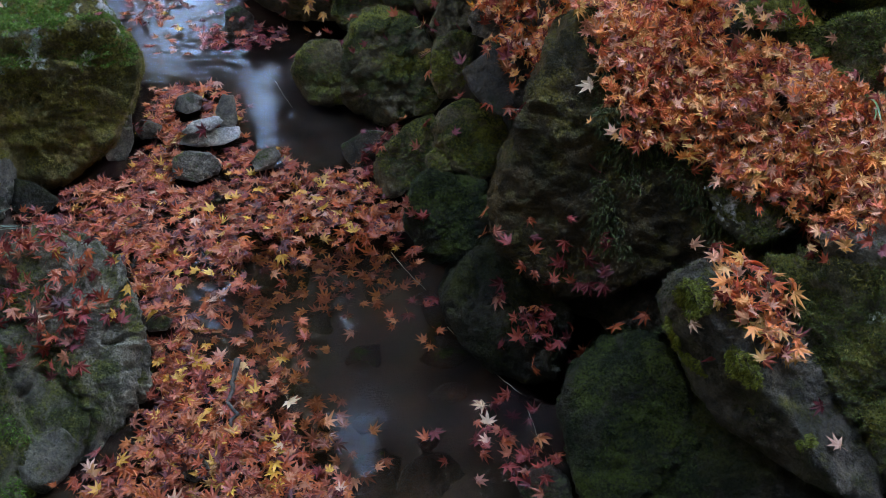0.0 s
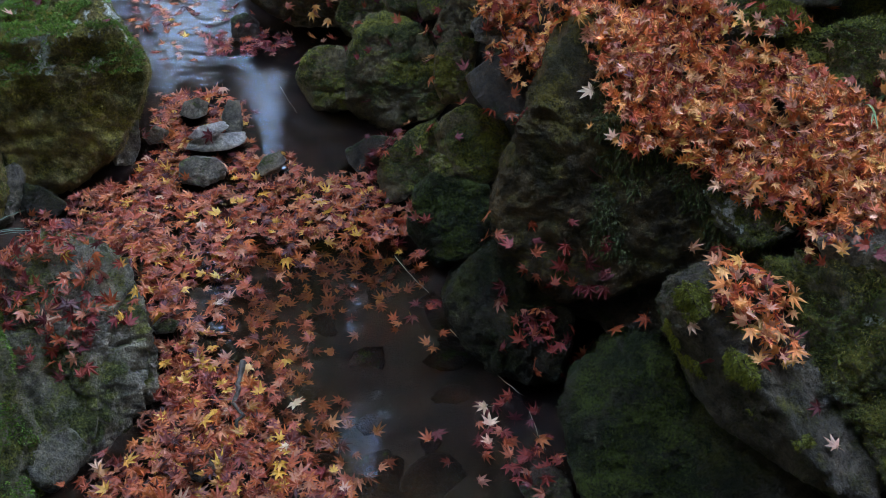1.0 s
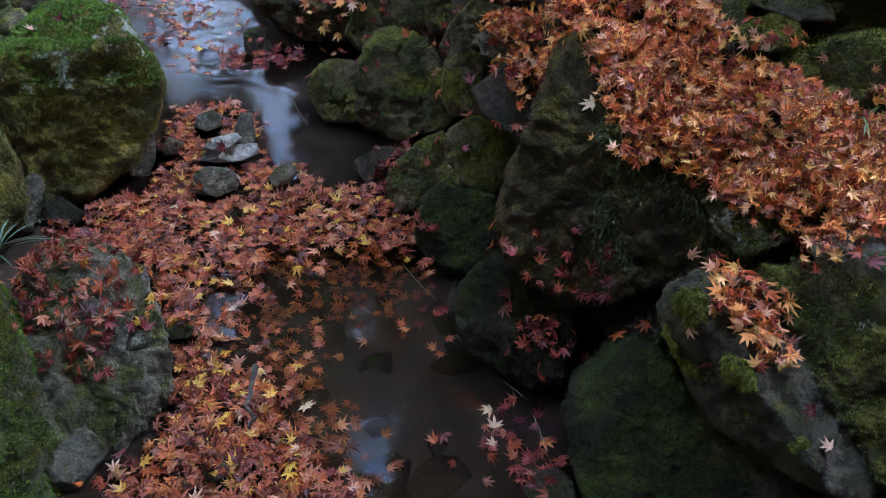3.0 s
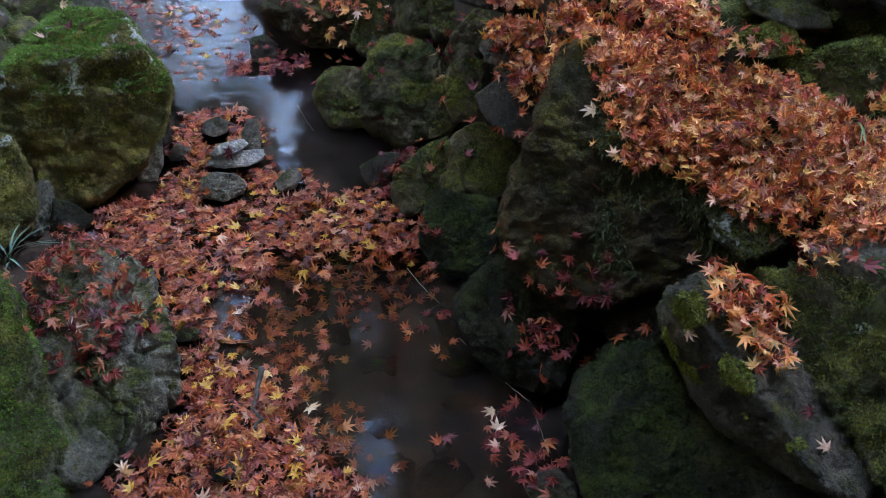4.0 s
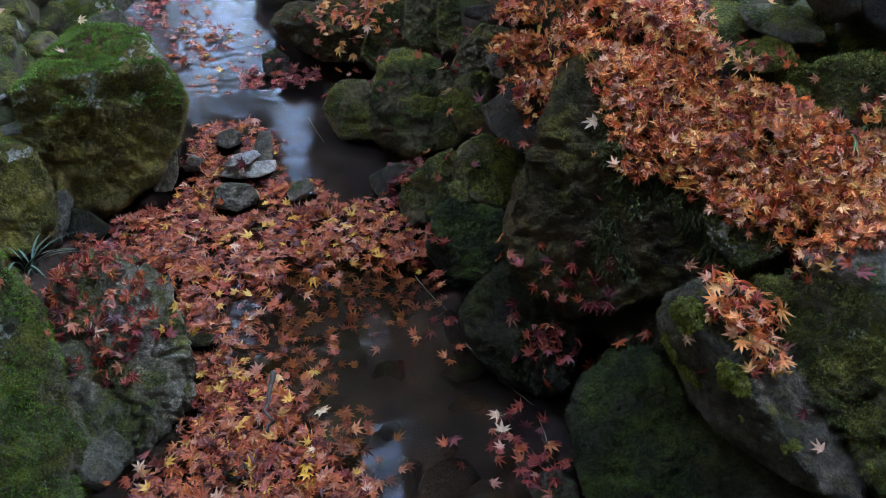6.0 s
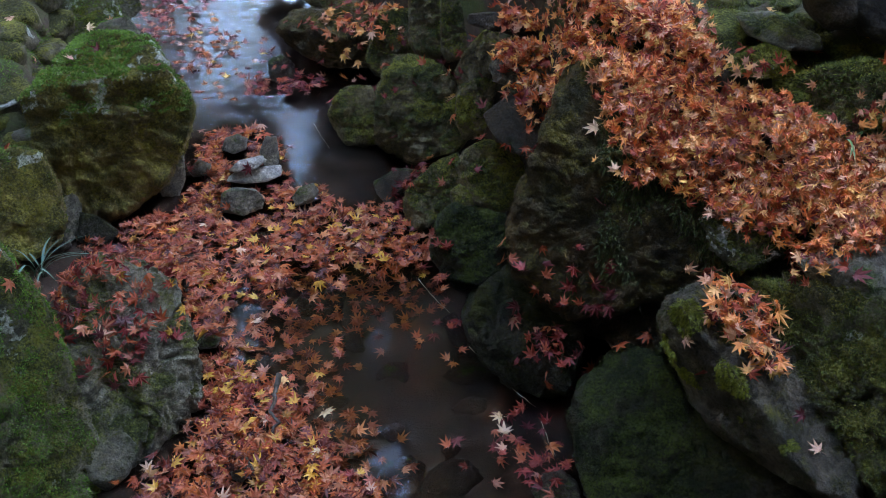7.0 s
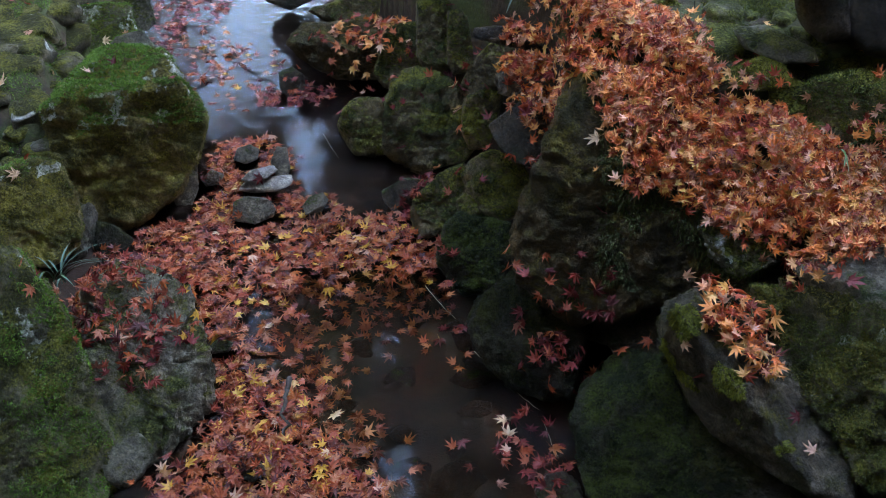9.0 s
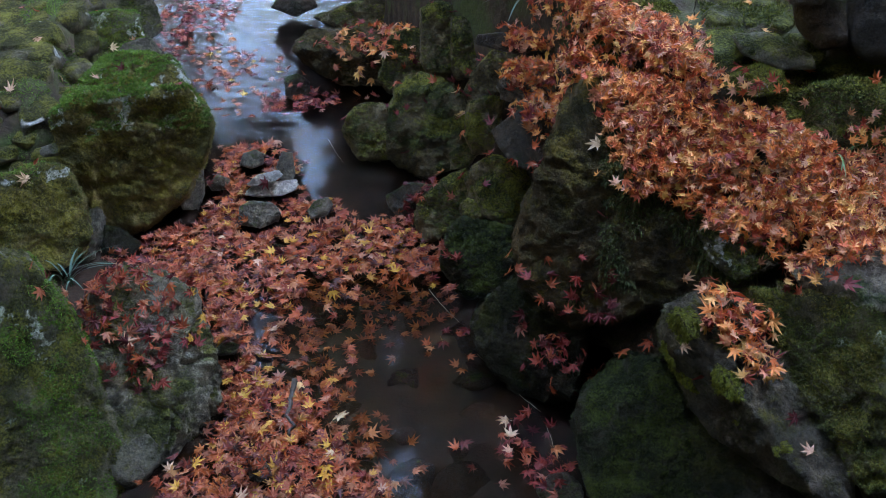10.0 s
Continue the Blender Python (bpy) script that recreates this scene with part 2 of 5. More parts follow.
ROCK_BED = rock_material("silted_brown_stone", (0.015, 0.0072, 0.0029), (0.042, 0.02, 0.008), 0.0, offset=25.0)
SOIL, BED, WATER, BARK = soil_material(), bed_material(), water_material(), bark_material()
GRASS = blade_material("green_grass", (0.05, 0.11, 0.03), (0.12, 0.19, 0.06))
GRASS_BLUE = blade_material("blue_green_grass", (0.03, 0.07, 0.045), (0.08, 0.14, 0.09))
GRASS_PALE = blade_material("pale_grass", (0.2, 0.25, 0.14), (0.32, 0.36, 0.24))
# pale colour of the solid lines that stand in for waterline glints
GLINT_PALE = blade_material("pale_waterline_glint", (0.25, 0.17, 0.09), (0.45, 0.36, 0.24))
TWIG = bark_material()


# ---- geometry helpers ----
def mesh_object(name, verts, faces, material, parent=None, label="", smooth=True):
    me = bpy.data.meshes.new(name)
    me.from_pydata([tuple(v) for v in verts], [], [tuple(f) for f in faces])
    me.materials.append(material)
    if smooth:
        me.shade_smooth()
    ob = new(name, me)
    if parent is not None:
        ob.parent = parent
    if label:
        ob["label"] = label
    return ob


def ico(level, cache={}):
    if level not in cache:
        bm = bmesh.new()
        bmesh.ops.create_icosphere(bm, subdivisions=level, radius=1.0)
        bm.verts.ensure_lookup_table()
        cache[level] = (np.array([v.co[:] for v in bm.verts]), [tuple(v.index for v in f.verts) for f in bm.faces])
        bm.free()
    return cache[level]


def direction(az, el):
    a, e = radians(az), radians(el)
    return (math.cos(a) * math.cos(e), math.sin(a) * math.cos(e), math.sin(e))


SOLID_V, SOLID_F = [], []             # everything that leaves can come to rest on


def add_solid(verts, faces):
    base = len(SOLID_V)
    SOLID_V.extend(tuple(v) for v in verts)
    SOLID_F.extend(tuple(i + base for i in f) for f in faces)


def boulder(shape, material, label, level=5, sharp=9.0, rough=0.05, seed=0, name="boulder", category="rock", group="", strata=0.0, solid=True, crack=0.0):
    """A stone from a centre and its facets, rounded where they meet and weathered by noise."""
    centre, facets = shape
    dirs, faces = ico(level)
    normals = np.array([direction(az, el) for az, el, _ in facets])
    dist = np.array([d for _, _, d in facets])
    s = np.clip(dirs @ normals.T, 0, None) / dist
    power = sharp * 4.5
    radius = (s ** power).sum(1) ** (-1.0 / power) * 1.025
    size = float(np.mean(dist))
    verts = dirs * radius[:, None]
    off = Vector((seed * 3.7, seed * 1.3, seed * 2.1))
    out = np.empty_like(verts)
    for i, v in enumerate(verts):
        q = Vector(v) / size
        k = noise.fractal(q * 1.1 + off, 0.9, 2.1, 3) * rough * 0.45
        near = noise.voronoi(q * 1.5 + off + noise.noise_vector(q * 2.0 + off) * 0.15)[0]
        k += (0.35 - near[0]) * rough * 0.6 - max(0.0, 0.12 - (near[1] - near[0])) * rough * 2.2
        k += noise.fractal(q * 3.6 + off, 0.6, 2.2, 6) * rough * 0.7
        small = noise.voronoi(q * 5.0 - off)[0]
        k += (0.3 - small[0]) * rough * 0.25
        k += (noise.fractal(q * 13.0 - off, 0.5, 2.3, 3)) * rough * 0.16
        if crack:
            k -= max(0.0, 0.06 - abs(noise.noise(q * 1.25 - off) + 0.1 * noise.noise(q * 6))) * crack
        if strata:
            k += strata * 0.02 * math.sin(24 * (q.z + 0.35 * q.x + 0.25 * noise.noise(q * 2)))
        out[i] = v * (1.0 + k)
    ob = mesh_object(name, out, faces, material)
    ob.location = centre
    tagged(ob, label, category, group)
    if solid:
        add_solid(out + np.array(centre), faces)
    return ob


# ---- ground ----
def lin(y, pts):
    return float(np.interp(y, [p[0] for p in pts], [p[1] for p in pts]))


POOL_L = [(0.6, -0.36), (1.3, -0.36), (1.6, -0.46), (1.9, -0.5), (2.3, -0.56), (2.6, -0.8), (2.9, -1.02), (3.4, -1.1), (6, -1.3)]
POOL_R = [(0.6, 0.45), (1.05, 0.25), (1.5, 0.08), (1.73, 0.02), (2.05, -0.14), (2.46, -0.32), (2.9, -0.5), (3.4, -0.58), (6, -0.6)]
TOE_L = [(0.6, -0.7), (1.3, -0.72), (1.87, -0.9), (2.3, -0.98), (2.8, -1.08), (3.4, -1.2), (6, -1.5)]
EDGE_R = [(0.6, 1.05), (1.0, 0.92), (1.2, 0.76), (1.35, 0.61), (1.66, 0.41), (1.76, 0.27), (1.85, 0.2), (2.0, 0.16), (2.1, 0.13), (2.4, 0.0), (3.0, -0.3), (6, -0.3)]


BANK = [(0.6, 0.30), (1.15, 0.33), (1.3, 0.42), (1.5, 0.545), (1.65, 0.62), (1.9, 0.67), (2.4, 0.71), (6, 0.9)]      # height of the leaf bank along the stream


def step(a, b, v):
    t = min(1.0, max(0.0, (v - a) / (b - a)))
    return t * t * (3 - 2 * t)


def ground_height(x, y):
    pl, pr, tl, er = lin(y, POOL_L), lin(y, POOL_R), lin(y, TOE_L), lin(y, EDGE_R)
    bed = -0.075 + 0.02 * noise.noise(Vector((x * 3, y * 3, 0))) + 0.012 * noise.noise(Vector((x * 14, y * 14, 3)))
    bar = -0.006 + 0.016 * noise.noise(Vector((x * 5, y * 5, 1)))
    left = 0.06 + 0.27 * step(1.75, 2.2, y)
    right = lin(y, BANK) + 0.05 * max(0, x - er)
    z = bed
    if x < pl + 0.1:
        z = bed + (bar - bed) * step(pl + 0.1, pl - 0.08, x)
        z += (left - z) * step(tl - 0.05, tl - 0.25, x)
    elif x > pr - 0.03:
        z = bed + (right - bed) * step(er - 0.03, er + 0.14, x)
    z += 0.012 * noise.fractal(Vector((x * 8, y * 8, 5)), 0.8, 2, 3) * (1 if z > 0.1 else 0.3)
    far = math.hypot(x, y - 1.8)
    # unseen side slopes and rear hill, raised to block sun and low sky
    z += 1.0 * max(0.0, abs(x + 0.2) - 3.0) * step(3, 5, far)
    z += 0.06 * max(0.0, far - 4.0) + 1.8 * min(7.0, max(0.0, -1.6 - y))
    return min(z, 22 + 0.02 * far)


def spread(lo, hi, fine, reach):
    mid = list(np.arange(lo, hi + 1e-6, fine))
    d, out = fine, []
    while sum(out) < reach:
        d *= 1.28
        out.append(d)
    below = list(lo - np.cumsum(out))[::-1]
    above = list(hi + np.cumsum(out))
    return below + mid + above


def build_ground():
    xs, ys = spread(-1.7, 1.6, 0.02, 130), spread(0.5, 3.7, 0.02, 130)
    verts = [(x, y, ground_height(x, y)) for y in ys for x in xs]
    nx = len(xs)
    faces = [(j * nx + i, j * nx + i + 1, (j + 1) * nx + i + 1, (j + 1) * nx + i) for j in range(len(ys) - 1) for i in range(nx - 1)]
    ob = mesh_object("ground", verts, faces, SOIL)
    ob.data.materials.append(BED)
    for p in ob.data.polygons:
        c = verts[p.vertices[0]]
        if c[2] < 0.05 and abs(c[0]) < 3 and c[1] < 6:
            p.material_index = 1
    tagged(ob, "dark leaf-mould banks sloping down to a brown silty stream bed, unseen light-blocking hills beyond", "ground", kind="structure")
    add_solid(verts, faces)


def build_water():
    xs, ys = np.linspace(-1.6, 0.75, 48), np.linspace(-1.5, 6.0, 150)
    verts = [(x, y, 0.0) for y in ys for x in xs]
    nx = len(xs)
    faces = [(j * nx + i, j * nx + i + 1, (j + 1) * nx + i + 1, (j + 1) * nx + i) for j in range(len(ys) - 1) for i in range(nx - 1)]
    ob = mesh_object("water", verts, faces, WATER)
    ob.visible_shadow = False
    tagged(ob, "clear shallow stream water reflecting pale sky between trees", "water", kind="structure")


build_ground()
build_water()

# boulders and stones: centre, then facets as (azimuth, elevation, distance)
bigL = ((-0.963, 2.222, 0.123), [(172, 46, 0.224), (166, 50, 0.219), (110, 63, 0.243), (61, 51, 0.247), (30, 20, 0.221), (30, 19, 0.221), (7, -17, 0.209), (-1, -27, 0.195), (-18, -41, 0.207), (-33, -48, 0.223), (-90, -50, 0.279), (-143, -14, 0.213), (-147, -8, 0.204), (-152, 0, 0.209), (-80, 20, 0.248), (113, -32, 0.23), (-84, 77, 0.279)])
left2 = ((-1.104, 1.825, 0.145), [(122, 58, 0.134), (115, 58, 0.132), (67, 45, 0.141), (34, 10, 0.118), (23, -6, 0.113), (10, -22, 0.123), (-31, -49, 0.137), (-81, -50, 0.14), (-97, -46, 0.144), (-158, 18, 0.18), (-60, 35, 0.13), (120, -35, 0.149), (-69, 35, 0.131), (-86, 68, 0.151)])
upslab = ((-1.009, 1.906, 0.048), [(147, 51, 0.046), (32, 8, 0.033), (15, -15, 0.024), (-45, -52, 0.053), (-153, 1, 0.026), (-163, 14, 0.023), (-63, 36, 0.03), (117, -36, 0.034), (-79, 48, 0.034), (-62, 42, 0.027)])
greenlow = ((-0.944, 1.875, 0.012), [(-167, 18, 0.044), (72, 44, 0.042), (49, 29, 0.036), (-19, -42, 0.046), (-69, -52, 0.037), (-127, -29, 0.044), (-64, 37, 0.04), (116, -37, 0.046), (-110, 22, 0.052), (-62, 34, 0.036)])
nearL = ((-0.948, 1.288, 0.103), [(-160, 22, 0.224), (107, 53, 0.295), (83, 47, 0.279), (43, 15, 0.165), (38, 9, 0.145), (32, 2, 0.13), (29, -1, 0.131), (-9, -27, 0.331), (-89, -31, 0.381), (-132, -5, 0.27), (-56, 43, 0.2), (124, -43, 0.23), (-29, 12, 0.279), (-29, 42, 0.192)])
angL = ((-0.721, 1.372, 0.032), [(155, 44, 0.22), (79, 45, 0.232), (53, 30, 0.206), (24, 2, 0.147), (5, -15, 0.164), (-16, -29, 0.182), (-53, -40, 0.196), (-104, -31, 0.225), (-152, 3, 0.133), (-157, 7, 0.123), (-163, 14, 0.13), (-35, 20, 0.172), (116, -45, 0.172), (-70, 58, 0.119)])
angL2 = ((-0.708, 1.144, -0.004), [(119, 42, 0.055), (44, 14, 0.06), (-14, -29, 0.041), (-41, -38, 0.045), (-129, -16, 0.051), (-160, 10, 0.048), (-60, 49, 0.06), (120, -49, 0.069), (-80, -9, 0.069), (-57, 16, 0.063)])
leanL = ((-0.784, 2.095, 0.014), [(172, 34, 0.027), (14, -8, 0.031), (1, -24, 0.028), (-96, -50, 0.044), (-155, -5, 0.043), (-69, 36, 0.035), (111, -36, 0.04), (-55, 7, 0.045), (-57, 28, 0.035)])
white1 = ((-0.567, 2.105, 0.064), [(157, 42, 0.026), (114, 55, 0.017), (42, 33, 0.042), (-27, -43, 0.023), (-66, -54, 0.016), (-109, -49, 0.028), (-75, 35, 0.022), (105, -35, 0.025), (-29, 40, 0.035), (-25, 59, 0.029)])
white2 = ((-0.549, 2.108, 0.027), [(151, 45, 0.042), (106, 54, 0.02), (98, 54, 0.021), (8, -7, 0.068), (-43, -49, 0.032), (-81, -53, 0.022), (-105, -49, 0.032), (-75, 36, 0.03), (105, -36, 0.034), (-58, 59, 0.033), (-74, 57, 0.028)])
round1 = ((-0.633, 2.252, 0.032), [(180, 23, 0.032), (122, 55, 0.025), (55, 44, 0.029), (4, -15, 0.032), (-54, -54, 0.026), (-115, -47, 0.029), (-74, 34, 0.032), (106, -34, 0.037), (-89, 42, 0.034), (-33, 9, 0.036)])
tall1 = ((-0.517, 2.180, 0.049), [(174, 26, 0.03), (79, 54, 0.047), (13, 1, 0.023), (-1, -19, 0.027), (-109, -49, 0.042), (-158, -11, 0.027), (-77, 35, 0.028), (103, -35, 0.032), (-16, 15, 0.029), (-156, -27, 0.033)])
stripe = ((-0.572, 1.984, 0.029), [(-173, 14, 0.051), (133, 50, 0.04), (77, 50, 0.036), (36, 26, 0.049), (1, -17, 0.057), (-58, -51, 0.037), (-100, -49, 0.036), (-156, -9, 0.052), (-74, 37, 0.04), (106, -37, 0.046), (-71, 78, 0.047), (-77, 37, 0.037)])
twin = ((-0.399, 2.011, 0.031), [(163, 33, 0.024), (119, 52, 0.023), (32, 26, 0.036), (-16, -30, 0.026), (-70, -51, 0.025), (-158, -12, 0.035), (-79, 38, 0.03), (101, -38, 0.034), (-45, 45, 0.036), (-64, -7, 0.032)])
dark1 = ((-0.712, 2.129, 0.030), [(159, 43, 0.022), (59, 43, 0.024), (7, -14, 0.028), (-77, -54, 0.019), (-145, -21, 0.029), (-72, 35, 0.026), (108, -35, 0.03), (-129, 19, 0.034), (1, 67, 0.029)])
stoneB = ((-0.562, 1.466, 0.022), [(145, 40, 0.017), (60, 32, 0.02), (-14, -29, 0.021), (-82, -44, 0.015), (-145, -12, 0.024), (-69, 45, 0.025), (111, -45, 0.029), (-101, 42, 0.026), (-57, 69, 0.027)])
stoneC = ((-0.427, 1.110, 0.017), [(118, 37, 0.022), (32, 9, 0.023), (-42, -33, 0.019), (-114, -27, 0.021), (-165, 5, 0.02), (-69, 53, 0.028), (111, -53, 0.032), (-38, 64, 0.031), (-105, 50, 0.029)])
rA = ((-0.287, 2.393, 0.028), [(174, 22, 0.083), (144, 48, 0.089), (84, 58, 0.097), (12, 10, 0.071), (1, -7, 0.074), (-58, -52, 0.102), (-125, -47, 0.087), (-158, -20, 0.073), (-83, 33, 0.08), (97, -33, 0.092), (-88, -24, 0.102), (-139, 4, 0.083)])
rB = ((-0.108, 2.362, 0.066), [(-178, 5, 0.116), (177, 14, 0.122), (153, 41, 0.155), (83, 60, 0.164), (49, 52, 0.16), (16, 25, 0.147), (-1, -1, 0.13), (-13, -18, 0.132), (-35, -40, 0.14), (-58, -50, 0.147), (-127, -46, 0.152), (-139, -40, 0.146), (-170, -7, 0.122), (-87, 33, 0.13), (93, -33, 0.149), (108, 84, 0.162), (-118, 0, 0.157)])
rB2 = ((0.008, 2.145, 0.113), [(140, 44, 0.03), (33, 39, 0.037), (-23, -28, 0.03), (-72, -53, 0.03), (-176, -4, 0.036), (-90, 35, 0.04), (90, -35, 0.046), (-86, 37, 0.036), (-130, 11, 0.047)])
rC = ((-0.360, 2.833, 0.060), [(169, 35, 0.189), (101, 63, 0.102), (83, 62, 0.099), (3, 1, 0.225), (-46, -53, 0.14), (-85, -60, 0.099), (-126, -51, 0.104), (-146, -35, 0.134), (-95, 12, 0.152), (97, -29, 0.149), (-90, 78, 0.114)])
rC2 = ((-0.561, 2.699, 0.014), [(135, 56, 0.046), (42, 42, 0.043), (7, -6, 0.043), (-52, -56, 0.043), (-140, -38, 0.043), (-169, 2, 0.039), (-78, 30, 0.04), (102, -30, 0.046), (-63, 33, 0.04), (-96, 73, 0.05)])
rC3 = ((-0.190, 2.696, 0.095), [(177, 16, 0.073), (111, 62, 0.116), (5, 5, 0.073), (-9, -19, 0.078), (-101, -58, 0.09), (-154, -30, 0.091), (-86, 30, 0.06), (94, -30, 0.069), (6, -18, 0.08), (-78, 42, 0.077)])
rD = ((-0.068, 2.554, 0.265), [(143, 52, 0.108), (52, 58, 0.116), (1, 0, 0.048), (-4, -9, 0.054), (-90, -60, 0.115), (-160, -28, 0.08), (-178, 1, 0.055), (-88, 28, 0.08), (92, -28, 0.092), (-46, 27, 0.081), (-88, -16, 0.118)])
rD2 = ((0.018, 2.481, 0.278), [(71, 62, 0.089), (30, 45, 0.075), (-4, -5, 0.045), (-13, -20, 0.048), (-70, -58, 0.082), (-165, -23, 0.066), (-179, 1, 0.046), (-90, 29, 0.07), (90, -29, 0.081), (9, -31, 0.067), (-81, 41, 0.076)])
rE = ((0.078, 2.262, 0.305), [(166, 21, 0.044), (155, 36, 0.043), (77, 61, 0.081), (-12, -15, 0.046), (-14, -19, 0.044), (-112, -56, 0.074), (-148, -41, 0.081), (-91, 30, 0.06), (89, -30, 0.069), (-55, 6, 0.067), (-79, 40, 0.072)])
rF = ((0.195, 2.031, 0.398), [(157, 30, 0.086), (90, 61, 0.058), (53, 57, 0.052), (-1, 12, 0.093), (-29, -31, 0.088), (-87, -58, 0.046), (-115, -57, 0.04), (-124, -55, 0.043), (-173, -16, 0.083), (-95, 31, 0.07), (85, -31, 0.081), (-90, 70, 0.115)])
rF2 = ((0.141, 2.107, 0.493), [(100, 62, 0.035), (52, 57, 0.022), (12, 29, 0.065), (-78, -60, 0.035), (-118, -59, 0.02), (-176, -9, 0.087), (-93, 28, 0.035), (87, -28, 0.04), (-91, -2, 0.038), (-64, 53, 0.039)])
rG = ((0.066, 2.121, 0.241), [(170, 15, 0.055), (125, 53, 0.071), (65, 57, 0.079), (-7, -5, 0.048), (-11, -12, 0.045), (-17, -21, 0.051), (-93, -55, 0.08), (-167, -19, 0.059), (180, 0, 0.048), (-92, 33, 0.055), (88, -33, 0.063), (-84, 21, 0.061), (-145, 52, 0.077)])
rH = ((0.156, 1.925, 0.314), [(142, 41, 0.066), (40, 49, 0.081), (4, 15, 0.054), (-50, -44, 0.075), (-123, -51, 0.06), (-156, -34, 0.048), (-169, -20, 0.055), (-95, 34, 0.06), (85, -34, 0.069), (-115, 38, 0.064)])
rG2 = ((0.232, 1.928, 0.323), [(108, 56, 0.083), (1, 14, 0.045), (-10, -3, 0.038), (-44, -40, 0.065), (-162, -30, 0.058), (178, -6, 0.042), (-97, 34, 0.06), (83, -34, 0.069), (-57, -17, 0.066), (-101, 18, 0.065)])
rI = ((0.105, 1.928, 0.153), [(162, 23, 0.091), (127, 48, 0.092), (61, 52, 0.088), (10, 19, 0.086), (-10, -6, 0.085), (-47, -40, 0.097), (-115, -49, 0.081), (-144, -38, 0.076), (-172, -11, 0.078), (-93, 37, 0.075), (87, -37, 0.086), (-85, 27, 0.081), (-144, 14, 0.086)])
rJ = ((-0.042, 1.997, 0.051), [(173, 13, 0.073), (149, 36, 0.059), (130, 47, 0.069), (19, 25, 0.105), (-2, -2, 0.071), (-16, -19, 0.06), (-35, -35, 0.059), (-84, -50, 0.097), (-164, -15, 0.099), (-89, 38, 0.07), (91, -38, 0.081), (-148, 4, 0.094), (-117, 67, 0.086)])
rJ2 = ((-0.156, 2.076, 0.004), [(134, 46, 0.043), (81, 53, 0.055), (-19, -26, 0.052), (-90, -51, 0.051), (-147, -30, 0.048), (-168, -8, 0.054), (-86, 38, 0.045), (94, -38, 0.052), (-60, 6, 0.057), (-76, 21, 0.048)])
rK = ((0.028, 1.868, 0.136), [(145, 36, 0.027), (42, 42, 0.027), (9, 13, 0.027), (-74, -50, 0.028), (-146, -35, 0.025), (180, 0, 0.025), (-91, 38, 0.03), (89, -38, 0.034), (-70, 54, 0.03), (-108, 26, 0.033)])
rL = ((0.047, 1.803, 0.014), [(177, 5, 0.095), (163, 21, 0.104), (140, 39, 0.117), (69, 50, 0.111), (8, 15, 0.115), (-6, -2, 0.104), (-37, -30, 0.096), (-42, -34, 0.096), (-77, -45, 0.109), (-149, -28, 0.095), (-163, -16, 0.09), (-92, 42, 0.09), (88, -42, 0.103), (-110, 9, 0.112), (-109, 17, 0.095)])
rM = ((0.168, 1.515, -0.019), [(152, 24, 0.145), (136, 34, 0.156), (42, 38, 0.128), (35, 35, 0.116), (-10, 1, 0.145), (-16, -4, 0.15), (-87, -39, 0.14), (-107, -39, 0.124), (-142, -30, 0.103), (-152, -25, 0.102), (-170, -10, 0.121), (-112, 8, 0.166), (84, -47, 0.149), (-105, 50, 0.174)])
rN = ((0.411, 1.660, 0.274), [(173, 3, 0.265), (164, 13, 0.24), (118, 54, 0.328), (90, 60, 0.317), (53, 58, 0.316), (7, 37, 0.304), (-9, 22, 0.35), (-44, -22, 0.304), (-71, -41, 0.222), (-75, -42, 0.225), (-120, -43, 0.277), (-149, -33, 0.291), (-165, -21, 0.294), (-102, 26, 0.226), (76, -38, 0.23), (-96, 62, 0.275)])
rN4 = ((0.622, 1.455, 0.392), [(139, 25, 0.078), (117, 42, 0.08), (35, 50, 0.083), (-1, 29, 0.086), (-35, -11, 0.084), (-67, -39, 0.082), (-144, -45, 0.093), (177, -21, 0.093), (-113, 38, 0.075), (67, -38, 0.086), (-133, 20, 0.093), (-125, 54, 0.077)])
rO = ((0.595, 1.194, 0.191), [(150, 12, 0.209), (119, 36, 0.219), (85, 47, 0.19), (30, 42, 0.136), (7, 32, 0.106), (-17, 17, 0.194), (-90, -33, 0.227), (-127, -39, 0.129), (-143, -37, 0.109), (-167, -27, 0.108), (-175, -22, 0.121), (-138, 0, 0.111), (63, -47, 0.149), (-50, 60, 0.116)])
rO2 = ((0.608, 1.069, 0.012), [(43, 38, 0.076), (16, 31, 0.084), (-28, 5, 0.111), (-90, -31, 0.099), (-162, -27, 0.093), (173, -13, 0.109), (-120, 52, 0.08), (60, -52, 0.092), (-99, 43, 0.091), (-114, 81, 0.105)])
rP = ((0.811, 1.231, 0.201), [(114, 37, 0.219), (78, 49, 0.167), (49, 50, 0.145), (36, 48, 0.141), (-22, 19, 0.168), (-90, -33, 0.253), (-159, -37, 0.125), (-170, -32, 0.101), (-174, -30, 0.104), (-123, 44, 0.17), (57, -44, 0.196), (-80, 62, 0.189)])
rQ = ((0.809, 1.298, 0.416), [(118, 35, 0.062), (108, 41, 0.054), (82, 52, 0.064), (-22, 19, 0.125), (-93, -46, 0.068), (-122, -50, 0.06), (-176, -33, 0.109), (-122, 38, 0.06), (58, -38, 0.069), (-80, 70, 0.029)])
